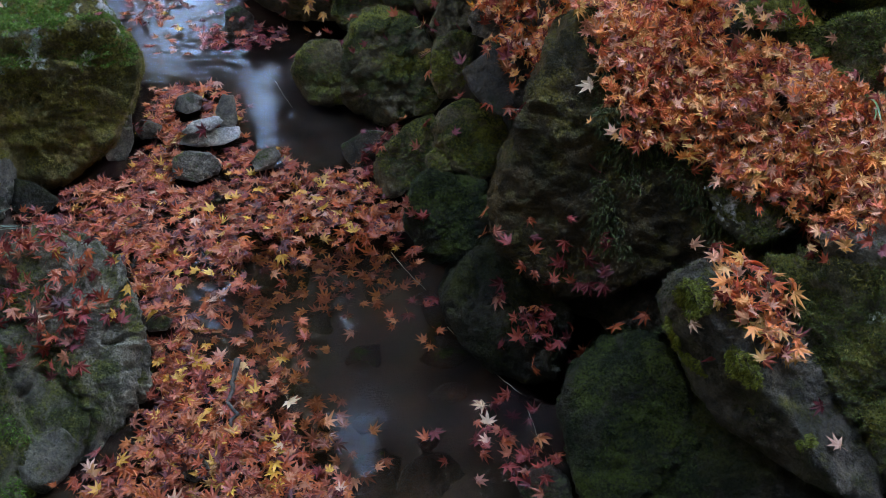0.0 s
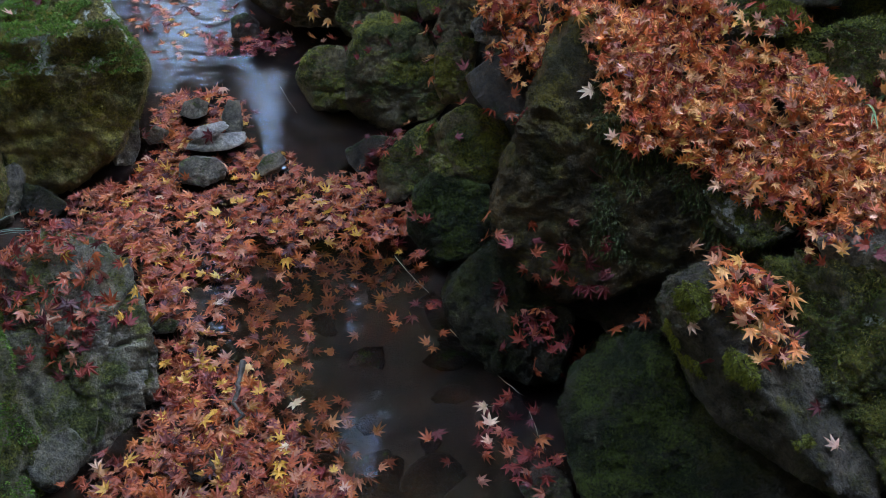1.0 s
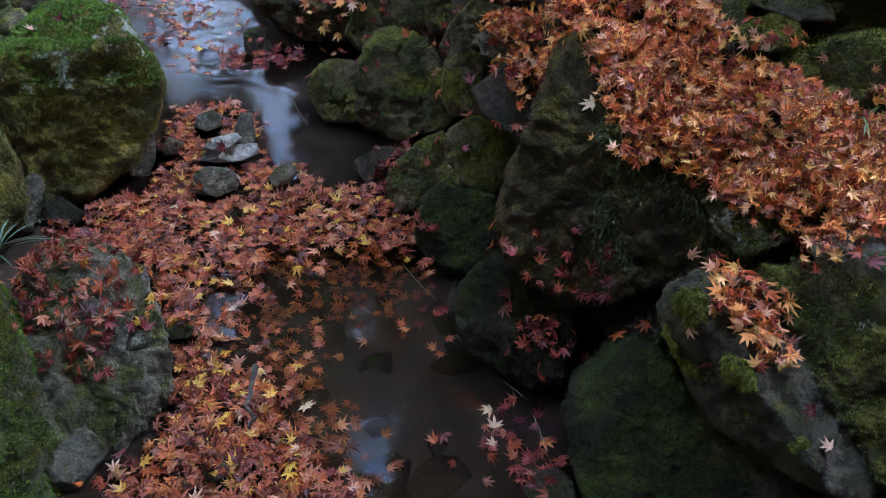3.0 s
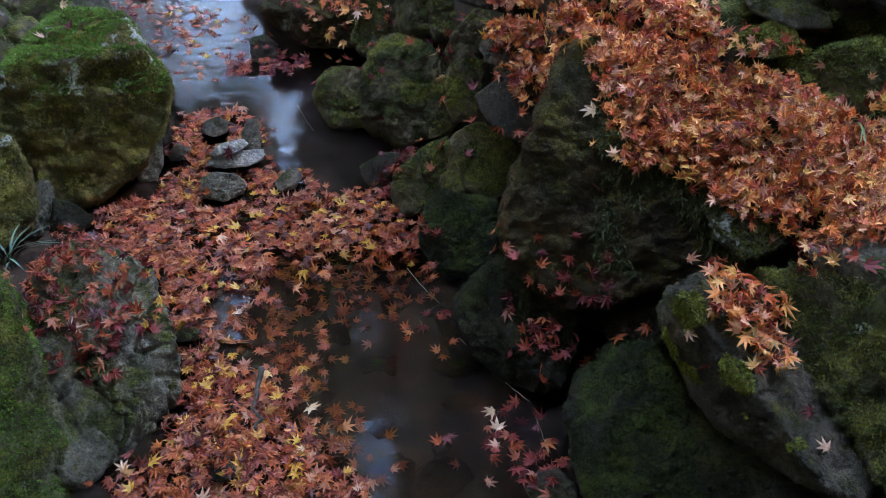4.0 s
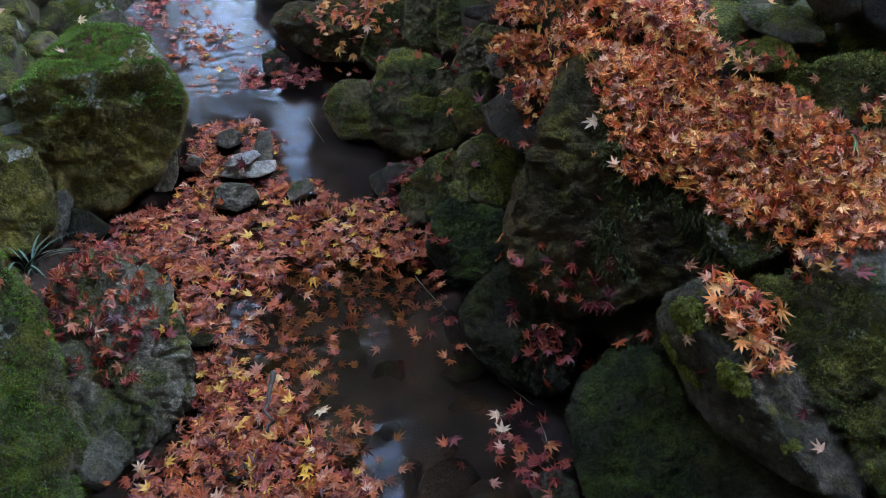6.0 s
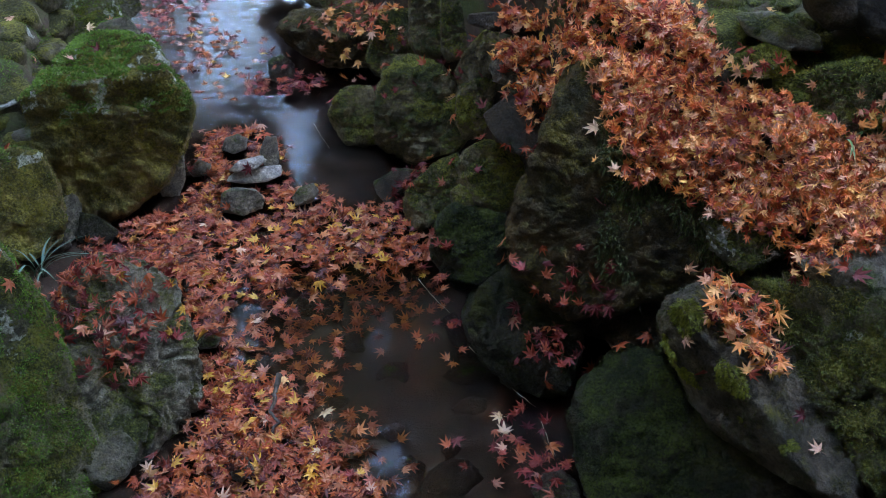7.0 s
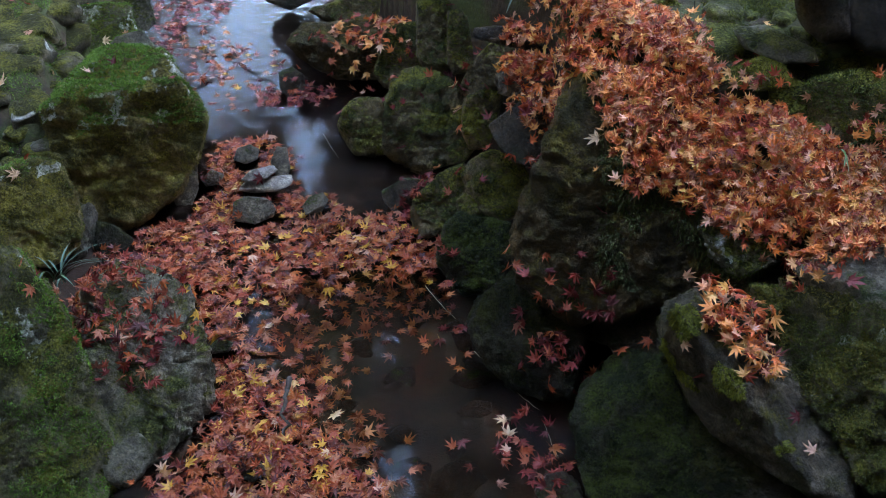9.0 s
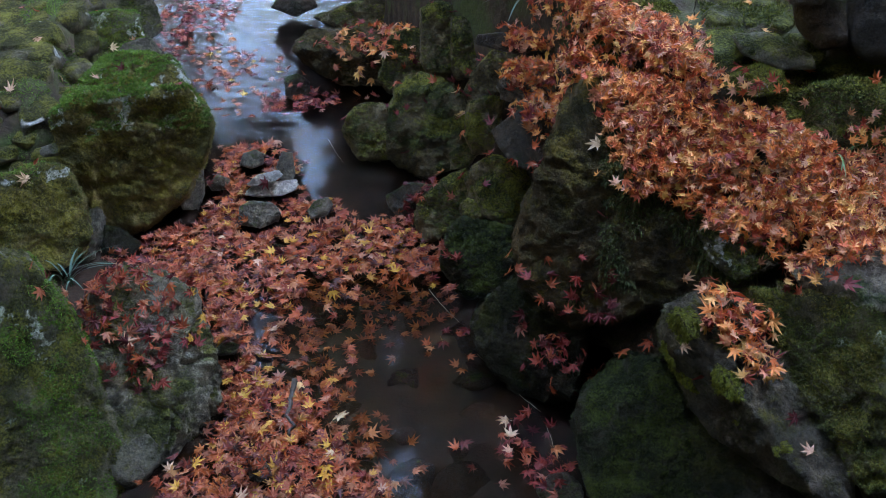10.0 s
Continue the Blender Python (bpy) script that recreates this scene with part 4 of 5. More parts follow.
def inside(x, y, poly):
    hit = False
    for (x1, y1), (x2, y2) in zip(poly, poly[1:] + poly[:1]):
        if (y1 > y) != (y2 > y) and x < (x2 - x1) * (y - y1) / (y2 - y1) + x1:
            hit = not hit
    return hit


LEAF_KINDS = [(LEAF_ORANGE, "orange maple leaf, slightly curled"), (LEAF_ORANGE, "orange maple leaf, slightly curled"), (LEAF_CRIMSON, "deep red curled maple leaf"), (LEAF_ORANGE, "orange maple leaf, slightly curled"), (LEAF_CRIMSON, "deep red curled maple leaf"),
              (LEAF_CRIMSON, "deep red curled maple leaf"), (LEAF_PALE, "pale pinkish-tan upturned maple leaf"), (LEAF_YELLOW, "bright yellow maple leaf lying flat")]
LEAF_MESHES = {}


def loose_leaf(m, which, rng=None, kind=None):
    """One leaf as a thing of its own; leaves of one shape and colour share a mesh."""
    material, label = kind or rng.choice(LEAF_KINDS)
    if (which, material.name) not in LEAF_MESHES:
        me = bpy.data.meshes.new("fallen_leaf")
        me.from_pydata([tuple(p) for p in SHAPES[which][0]], [], SHAPES[which][1])
        me.materials.append(material)
        LEAF_MESHES[(which, material.name)] = me
    ob = new("fallen_leaf", LEAF_MESHES[(which, material.name)])
    ob.matrix_basis = m
    return tagged(ob, label, "leaf", "single fallen leaves")


def litter(zone, count, material, label, seed, size=(0.034, 0.055), tilt=0.28, lift=0.018, floats=True, steep=0.3, sunk=False, low=None, high=None, start=2.0, loose=0, blur=0.035):
    """A carpet of leaves dropped over a patch."""
    rng = random.Random(seed)
    xs, ys = [p[0] for p in zone], [p[1] for p in zone]
    verts, faces, base, made, tries = [], [], 0, 0, 0
    while made < count and tries < count * 12:
        tries += 1
        x, y = rng.uniform(min(xs), max(xs)), rng.uniform(min(ys), max(ys))
        if not inside(x + rng.gauss(0, blur), y + rng.gauss(0, blur), zone):
            continue
        place, normal = drop(x, y, floats and not sunk, start)
        if normal.z < steep or (sunk and place.z > -0.01) or (high is not None and place.z > high) or (low is not None and place.z < (low(x) if callable(low) else low)):
            continue
        flat = place.z < 0.01
        m = leaf_pose(place, normal, rng, tilt * (0.35 if flat else 1.0), rng.uniform(*size), rng.uniform(-0.006, 0.009) if flat and not sunk else 0.003 + rng.random() * lift)
        which = rng.randrange(len(SHAPES))
        v, f = SHAPES[which]
        if made < loose:
            loose_leaf(m @ Matrix.Translation((0, 0, 0.08)), which, rng)
            made += 1
            continue
        mm = np.array(m)
        verts.append(v @ mm[:3, :3].T + mm[:3, 3])
        faces.extend(tuple(i + base for i in t) for t in f)
        base += len(v)
        made += 1
    if not verts:
        return None
    ob = mesh_object("leaf_litter", np.concatenate(verts), faces, material, smooth=False)
    return tagged(ob, label, "leaves", kind="stuff")


litter(zone_bar_far, 1300, LEAF_WET, "wet red and orange maple leaves matted across the stream", 1, blur=0.018, tilt=0.24, lift=0.016, high=0.022, start=0.13, loose=50)
litter(zone_bar_near, 1300, LEAF_WET, "wet red and orange maple leaves along the water's edge", 2, blur=0.02, tilt=0.24, lift=0.018, high=0.06, loose=50)
litter(zone_bank, 7000, LEAF_BANK, "thick carpet of dry orange and red maple leaves on the bank", 3, tilt=0.36, lift=0.026, low=lambda x: 0.46 - 0.3 * max(0.0, x - 0.42), high=0.76, steep=0.35, blur=0.02, loose=70, size=(0.026, 0.044))
litter(zone_bank_l, 1100, LEAF_BANK, "dry orange maple leaves above the boulder wall", 23, tilt=0.36, lift=0.022, low=0.34, steep=0.08, blur=0.02, size=(0.026, 0.044))
litter(zone_tip, 120, LEAF_BANK, "heap of dry maple leaves caught on a pointed boulder", 4, tilt=0.45, lift=0.04, low=0.26, steep=-1, blur=0.01)
litter(zone_mleaf, 55, LEAF_RED, "red maple leaves caught on a shaded boulder", 5, tilt=0.35, lift=0.02, low=0.01, steep=0.1, blur=0.015)
litter(zone_angl, 130, LEAF_WET, "orange and red maple leaves on a grey boulder", 22, tilt=0.3, lift=0.022)
litter(zone_angl, 120, LEAF_RED, "dark red maple leaves on a grey boulder", 6, tilt=0.3, lift=0.02)
litter(zone_ctop, 110, LEAF_BANK, "orange maple leaves on a mossy boulder", 7, tilt=0.3, lift=0.02)
litter(zone_ftop, 45, LEAF_BANK, "orange maple leaves on a grey stone", 8, tilt=0.3, lift=0.02, low=0.36, steep=0.5)
litter(zone_up, 170, LEAF_RED, "dark red maple leaves lying in the shallows upstream", 9, tilt=0.2, lift=0.012)
litter(zone_lowr, 40, LEAF_RED, "brown-red maple leaves stranded at the pool's edge", 10, tilt=0.3, lift=0.015)
litter(zone_floatline, 90, LEAF_WET, "orange maple leaves floating at the edge of the pool", 11, tilt=0.1, lift=0.006)
litter(zone_jtop, 30, LEAF_RED, "dark red maple leaves between the boulders", 12, tilt=0.3, lift=0.02)
litter(zone_gap, 12, LEAF_RED, "red maple leaves caught in a gap of the wall", 13, tilt=0.5, lift=0.02, steep=0.0)
litter(zone_sunk, 380, LEAF_SUNK, "dark leaves sunk on the stream bed", 14, tilt=0.15, lift=0.01, sunk=True)
litter(zone_film, 45, LEAF_WET, "maple leaves floating thinly on the water", 24, tilt=0.05, lift=0.002, high=0.01)
litter(zone_scatter, 80, LEAF_WET, "maple leaves scattered over the shallow riffle", 25, tilt=0.08, lift=0.003, high=0.02)
litter(zone_drift, 22, LEAF_WET, "few maple leaves floating on the pool", 15, tilt=0.05, lift=0.002, high=0.01)
litter(zone_cob_left, 40, LEAF_BANK, "few dry leaves scattered on mossy cobbles", 16, tilt=0.3, lift=0.01)
litter(zone_cob_right, 26, LEAF_BANK, "few dry leaves scattered on the path", 17, tilt=0.3, lift=0.01)
litter(zone_wall, 36, LEAF_RED, "red maple leaves lodged between wall boulders", 18, tilt=0.35, lift=0.015, low=0.05, steep=0.5)
litter(zone_up2, 90, LEAF_RED, "dark red maple leaves piled across the shallows", 19, tilt=0.25, lift=0.015)
litter(zone_up3, 34, LEAF_WET, "maple leaves round stones in the stream", 20, tilt=0.2, lift=0.01)
litter(zone_toe, 190, LEAF_WET, "wet maple leaves gathered at the foot of a boulder", 21, tilt=0.25, lift=0.015, high=0.05, start=0.13)


# ---- single leaves lying on stones, water and litter ----


def fallen_leaf(x, y, z, spin, material, label, seed):
    rng = random.Random(seed)
    place, normal, _, _ = REST.find_nearest(Vector((x, y, z)))
    normal = Vector((0, 0, 1)) if z < 0.01 else (normal if normal.z > -0.2 else -normal)
    if z > 0.01 and normal.z < 0.12:
        return
    tilt = 0.05 if z < 0.01 else 0.25
    up = (normal * 1.2 + Vector((0, 0, 0.5)) + Vector((rng.gauss(0, tilt), rng.gauss(0, tilt), 0))).normalized()
    q = up.to_track_quat("Z", "Y").to_matrix().to_4x4()
    size = rng.uniform(0.043, 0.06)
    at = Vector((x, y, z)) if z < 0.01 else place
    m = Matrix.Translation(at + up * (0.004 if z < 0.01 else 0.012)) @ q @ pose(0, 0, 0, 0, 0, spin) @ Matrix.Scale(size, 4)
    loose_leaf(m, seed % len(SHAPES), kind=(material, label))


for i, (x, y, z, spin) in enumerate([(-0.644, 2.114, 0.003, 121), (-0.517, 1.845, 0.003, 303), (-0.369, 1.819, 0.003, 278), (-0.457, 1.703, 0.003, 189), (-0.482, 1.628, 0.003, 309), (-0.328, 1.68, 0.003, 242), (-0.5, 1.332, 0.003, 320), (-0.375, 1.364, 0.003, 297), (-0.298, 1.377, 0.003, 6), (-0.461, 1.893, 0.003, 98), (-0.474, 1.278, 0.003, 281), (-0.409, 1.918, 0.003, 327), (-0.002, 2.144, 0.264, 218), (-0.1, 2.194, 0.344, 187), (-0.001, 1.922, 0.053, 18), (0.545, 1.179, 0.306, 14), (0.412, 1.71, 0.596, 45), (0.212, 2.034, 0.501, 212)]):
    fallen_leaf(x, y, z, spin, LEAF_YELLOW, "bright yellow maple leaf lying flat", i + 0)
for i, (x, y, z, spin) in enumerate([(-0.404, 2.0, 0.026, 66), (-0.19, 1.223, 0.003, 132), (-0.168, 1.719, 0.003, 119), (-0.333, 1.869, 0.003, 240), (-0.48, 1.521, 0.003, 276), (-0.603, 1.718, 0.003, 243), (-0.68, 1.729, 0.0, 203), (-0.621, 1.39, 0.184, 21), (-0.57, 1.233, 0.015, 15), (-0.097, 2.066, 0.156, 202), (-0.116, 2.063, 0.152, 295), (-0.037, 2.115, 0.218, 227), (-0.081, 2.212, 0.342, 68), (0.087, 1.82, 0.263, 49), (0.101, 1.603, 0.158, 69), (0.019, 1.646, 0.208, 253), (0.215, 1.388, 0.141, 344), (0.373, 1.34, 0.127, 320), (0.422, 1.355, 0.154, 154), (-0.078, 1.5, 0.003, 215)]):
    fallen_leaf(x, y, z, spin, LEAF_ORANGE, "orange maple leaf, slightly curled", i + 20)
for i, (x, y, z, spin) in enumerate([(-0.068, 1.481, 0.003, 259), (-0.007, 1.429, 0.003, 197), (0.03, 1.457, 0.003, 293), (0.149, 1.171, 0.003, 172), (0.217, 1.176, 0.004, 349), (0.647, 1.034, 0.229, 357), (0.552, 1.235, 0.364, 277), (0.583, 1.22, 0.355, 292), (0.332, 1.905, 0.455, 324), (0.698, 1.287, 0.49, 32), (0.593, 1.488, 0.497, 246), (0.369, 1.651, 0.524, 34), (0.522, 1.541, 0.411, 210), (0.78, 1.328, 0.534, 218), (0.165, 2.229, 0.463, 60), (0.269, 2.044, 0.519, 22), (0.64, 1.646, 0.563, 314), (0.728, 1.244, 0.469, 120), (0.676, 1.367, 0.382, 158), (0.188, 1.882, 0.376, 55)]):
    fallen_leaf(x, y, z, spin, LEAF_ORANGE, "orange maple leaf, slightly curled", i + 40)
for i, (x, y, z, spin) in enumerate([(0.193, 1.859, 0.341, 307), (-0.322, 2.624, 0.156, 16), (-0.394, 2.637, 0.201, 101), (-0.211, 2.662, 0.217, 312)]):
    fallen_leaf(x, y, z, spin, LEAF_ORANGE, "orange maple leaf, slightly curled", i + 60)
for i, (x, y, z, spin) in enumerate([(-0.267, 1.267, 0.003, 33), (-0.463, 1.545, 0.003, 310), (-0.626, 1.125, 0.003, 240), (-0.272, 1.893, 0.003, 282), (-0.655, 1.833, 0.003, 77), (-0.99, 2.118, 0.386, 325), (-1.144, 2.676, 0.181, 267), (-1.272, 2.441, 0.336, 7), (-1.25, 2.157, 0.325, 343), (-1.103, 1.794, 0.285, 32), (-0.733, 1.324, 0.194, 302), (-0.013, 2.138, 0.253, 198), (0.106, 1.258, 0.003, 208), (0.118, 1.222, 0.003, 299), (0.112, 1.179, 0.003, 118), (0.524, 1.217, 0.342, 143), (0.602, 1.136, 0.304, 343), (0.52, 1.247, 0.365, 356), (0.671, 1.012, 0.214, 167), (0.489, 1.217, 0.318, 291)]):
    fallen_leaf(x, y, z, spin, LEAF_PALE, "pale pinkish-tan upturned maple leaf", i + 80)
for i, (x, y, z, spin) in enumerate([(0.356, 1.691, 0.579, 335), (0.308, 1.64, 0.49, 108), (0.475, 1.581, 0.44, 293), (0.652, 1.432, 0.458, 136), (0.678, 1.395, 0.428, 145), (0.714, 1.367, 0.488, 63), (0.565, 1.611, 0.528, 327), (0.502, 1.653, 0.551, 247), (0.436, 1.66, 0.547, 176), (0.567, 1.485, 0.477, 77), (0.66, 1.488, 0.54, 10), (0.762, 1.416, 0.536, 150), (0.364, 1.888, 0.536, 309), (0.704, 1.563, 0.559, 23), (0.533, 1.586, 0.47, 193), (0.214, 1.895, 0.445, 274), (-0.285, 2.639, 0.189, 208)]):
    fallen_leaf(x, y, z, spin, LEAF_PALE, "pale pinkish-tan upturned maple leaf", i + 100)
for i, (x, y, z, spin) in enumerate([(-0.556, 2.071, 0.072, 118), (-0.92, 2.163, 0.379, 77), (-0.748, 2.095, 0.378, 199), (-1.126, 1.643, 0.126, 81), (-0.657, 1.35, 0.179, 154), (-0.12, 2.142, 0.288, 137), (-0.123, 2.133, 0.263, 242), (-0.071, 2.154, 0.282, 304), (0.142, 1.433, 0.168, 111), (0.152, 1.418, 0.15, 132), (0.243, 1.381, 0.135, 223), (-0.03, 1.543, 0.003, 179), (0.019, 1.543, 0.003, 273), (0.017, 1.194, 0.003, 299), (0.496, 1.151, 0.266, 310), (0.641, 1.074, 0.25, 83), (0.603, 1.188, 0.333, 53), (0.31, 1.542, 0.362, 300), (0.244, 1.607, 0.437, 169), (0.695, 1.345, 0.347, 282)]):
    fallen_leaf(x, y, z, spin, LEAF_CRIMSON, "deep red curled maple leaf", i + 120)
for i, (x, y, z, spin) in enumerate([(0.738, 1.303, 0.362, 142), (0.755, 1.227, 0.47, 258), (0.653, 1.407, 0.339, 18), (0.179, 1.898, 0.435, 3), (0.178, 1.899, 0.399, 39), (-0.488, 2.635, 0.003, 149), (-0.154, 2.735, 0.071, 134), (-0.116, 2.156, 0.003, 79)]):
    fallen_leaf(x, y, z, spin, LEAF_CRIMSON, "deep red curled maple leaf", i + 140)


# ---- moss cushions and fronds ----
def moss(rock, count, length, material, label, seed, want, droop=0.5):
    """Fine fronds growing from a stone wherever want(place, normal) allows."""
    rng = random.Random(seed)
    me = rock.data
    tris = [p for p in me.polygons if want(p.center, p.normal)]
    if not tris:
        return
    weight = [p.area for p in tris]
    co = [v.co for v in me.vertices]
    verts, faces = [], []
    for p in rng.choices(tris, weight, k=count):
        a, b, c = (co[i] for i in p.vertices)
        u, w = rng.random(), rng.random()
        if u + w > 1:
            u, w = 1 - u, 1 - w
        place = a + (b - a) * u + (c - a) * w
        out = (p.normal + Vector((rng.gauss(0, 0.5), rng.gauss(0, 0.5), rng.gauss(0, 0.4) - droop * (1 - p.normal.z)))).normalized()
        side = out.orthogonal().normalized()
        side = Matrix.Rotation(rng.uniform(0, 6.28), 3, out) @ side
        ln = length * rng.uniform(0.5, 1.3)
        wd = ln * rng.uniform(0.06, 0.11)
        mid = place + out * ln * 0.55
        tip = mid + (out + Vector((0, 0, -droop))).normalized() * ln * 0.5
        k = len(verts)
        verts += [place - side * wd * 0.5, place + side * wd * 0.5, mid + side * wd, mid - side * wd, tip]
        faces += [(k, k + 1, k + 2, k + 3), (k + 3, k + 2, k + 4)]
    ob = mesh_object("moss", verts, faces, material, rock, label, smooth=False)
    return tagged(ob, kind="stuff")


def patchy(scale, level, seed):
    off = Vector((seed * 5.1, seed * 2.3, seed))
    return lambda c: noise.fractal(Vector(c) * scale + off, 0.8, 2.0, 3) > level


top_a, top_b, top_c, top_d, top_e = (patchy(9, v, i) for i, v in enumerate((-0.15, 0.0, -0.1, 0.05, 0.1)))
moss(big_left, 34000, 0.0085, MOSS_BRIGHT, "bright green moss cushions", 1, lambda c, n: n.z > 0.62 and c.z > 0.15 and top_a(c))
moss(big_left, 16000, 0.0065, MOSS_GOLD, "short golden-olive moss", 2, lambda c, n: n.z <= 0.7 and n.y < 0.3 and top_b(c))
moss(near_left, 40000, 0.0075, MOSS_BRIGHT, "bright green moss tufts", 3, lambda c, n: top_e(c) and n.z > 0.0)
moss(near_left, 13500, 0.0051, MOSS_OLIVE, "short olive moss", 4, lambda c, n: n.x > 0.0 and not top_e(c))
moss(left_round, 9000, 0.0056, MOSS_OLIVE, "olive moss tufts", 5, lambda c, n: n.z > 0.2 and top_b(c))
moss(big_boulder, 22000, 0.0145, MOSS_FEATHER, "dark feathery moss hanging over the edge", 6,
     lambda c, n: 0.0 < c.z and n.y < 0.5 and -0.1 < c.x < 0.3 and noise.fractal(Vector(c) * 8, 0.8, 2, 3) > 0.12 - 3.0 * (c.z - 0.07), 1.0)
moss(big_boulder, 5625, 0.0061, MOSS_OLIVE, "olive moss tufts", 7, lambda c, n: c.x > 0.12 and top_b(c))
moss(shoulder, 6000, 0.008, MOSS_OLIVE, "olive moss tufts", 31, lambda c, n: top_a(c))
moss(tip_rock, 7875, 0.0071, MOSS_LIME, "strip of bright yellow-green moss", 8, lambda c, n: n.z > -0.3 and c.z > 0.03 and c.y < 0.03 and abs(0.79 * (c.x + 0.143) + 0.61 * (c.y - 0.007) + 0.012 * noise.noise(c * 30)) < 0.024 and top_c(c))
moss(tip_rock, 5625, 0.0051, MOSS_DARK, "short dark moss", 9, lambda c, n: n.x < 0.0 and top_b(c))
moss(moss_rock, 30000, 0.0065, MOSS_OLIVE, "thick olive moss", 10, lambda c, n: n.z > 0.0 and top_a(c))
moss(moss_rock, 14000, 0.007, MOSS_GOLD, "yellow-green moss cushions", 32, lambda c, n: n.z > 0.1 and top_e(c))
moss(bank_moss_rock, 5000, 0.0092, MOSS_OLIVE, "thick olive moss", 11, lambda c, n: n.z > 0.1)
moss(slab_far, 14000, 0.0071, MOSS_LIME, "yellow-green moss", 12, lambda c, n: n.z > 0.2)
moss(flat_far, 9000, 0.0061, MOSS_LIME, "yellow-green moss", 13, lambda c, n: n.z > 0.1)
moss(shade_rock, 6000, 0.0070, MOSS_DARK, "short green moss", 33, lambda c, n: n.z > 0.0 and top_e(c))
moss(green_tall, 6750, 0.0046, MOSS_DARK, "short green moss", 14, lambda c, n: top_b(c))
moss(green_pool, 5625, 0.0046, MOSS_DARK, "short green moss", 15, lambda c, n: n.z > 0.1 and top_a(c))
moss(pool_rock, 5625, 0.0046, MOSS_DARK, "short green moss", 16, lambda c, n: n.z > 0.2 and top_b(c))
moss(grey_left, 7875, 0.0046, MOSS_OLIVE, "short olive moss", 17, lambda c, n: n.z > 0.3 and top_d(c))
moss(flat_left, 9000, 0.0061, MOSS_BRIGHT, "green moss", 18, lambda c, n: n.z > 0.3)


# ---- cobbles and far stones ----
th_wall = "stones of the far wall"
boulder(bw1, ROCK_DARK, "dark upright stone of a low wall", 4, 8, 0.08, 61, "stone", "stone", th_wall)
boulder(bw2, ROCK_DARK, "dark upright stone of a low wall", 4, 8, 0.08, 62, "stone", "stone", th_wall)
boulder(bw3, ROCK_DARK, "small dark stone below a low wall", 4, 8, 0.08, 63, "stone", "stone", th_wall)
boulder(bw4, ROCK_DARK, "dark upright stone of a low wall", 4, 8, 0.08, 64, "stone", "stone", th_wall)
boulder(slab1, ROCK_SPLIT, "flat grey slab set in the mossy path", 5, 8, 0.06, 65, "stone", "stone")


def cobble_mesh(name, material, seed, radius):
    """One worn flattish stone, shared by its repeats."""
    rng = random.Random(seed)
    facets = [(a + rng.uniform(-14, 14), rng.uniform(-5, 25), radius * rng.uniform(0.75, 1.25)) for a in range(0, 360, 52)]
    facets += [(rng.uniform(0, 360), 84, radius * 0.42), (0, -90, radius * 0.6)]
    return boulder(((0, 0, 0), facets), material, "", 3, 8, 0.1, seed, name, "stone", solid=False)


def pave(zone, count, material, label, group, seed, radius=0.05, gap=0.075, proud=0.01):
    rng = random.Random(seed)
    xs, ys = [p[0] for p in zone], [p[1] for p in zone]
    protos = [cobble_mesh("cobble", material, seed * 10 + i, radius) for i in range(6)]
    spots = []
    for _ in range(count * 40):
        if len(spots) >= count:
            break
        x, y = rng.uniform(min(xs), max(xs)), rng.uniform(min(ys), max(ys))
        if inside(x, y, zone) and all((x - a) ** 2 + (y - b) ** 2 > gap * gap for a, b in spots):
            spots.append((x, y))
    for i, (x, y) in enumerate(spots):
        p = protos[i % 6]
        k = rng.choice((0.6, 0.8, 1.0, 1.3, 1.7)) * rng.uniform(0.85, 1.15)
        m = pose(x, y, ground_height(x, y) - radius * k * 0.34 + proud * rng.uniform(0.5, 1.5), rng.gauss(0, 6), rng.gauss(0, 6), rng.uniform(0, 360))
        if i < 6:
            ob = p
            ob.matrix_basis = m
        else:
            ob = copy_thing(p, m)
        ob.scale = (k, k * rng.uniform(0.8, 1.2), k * 0.8)
        tagged(ob, label, "stone", group)
    for p in protos[len(spots):]:
        bpy.data.objects.remove(p)


pave(zone_cob_left, 150, ROCK_NEAR, "flat mossy cobble set in the bank", "cobbles of the mossy bank", 7, 0.042, 0.066, 0.007)
pave(zone_gravel_left, 30, ROCK_GREY, "small grey stone packed beside boulders", "small stones by the boulders", 8, 0.022, 0.032)
pave(zone_cob_right, 130, ROCK_BRIGHT, "flat mossy stone of the old path", "stones of the mossy path", 9, 0.036, 0.062, 0.007)
pave(zone_bedstones, 16, ROCK_BED, "flat brown stone under shallow water", "stones on the stream bed", 10, 0.05, 0.11, 0.003)


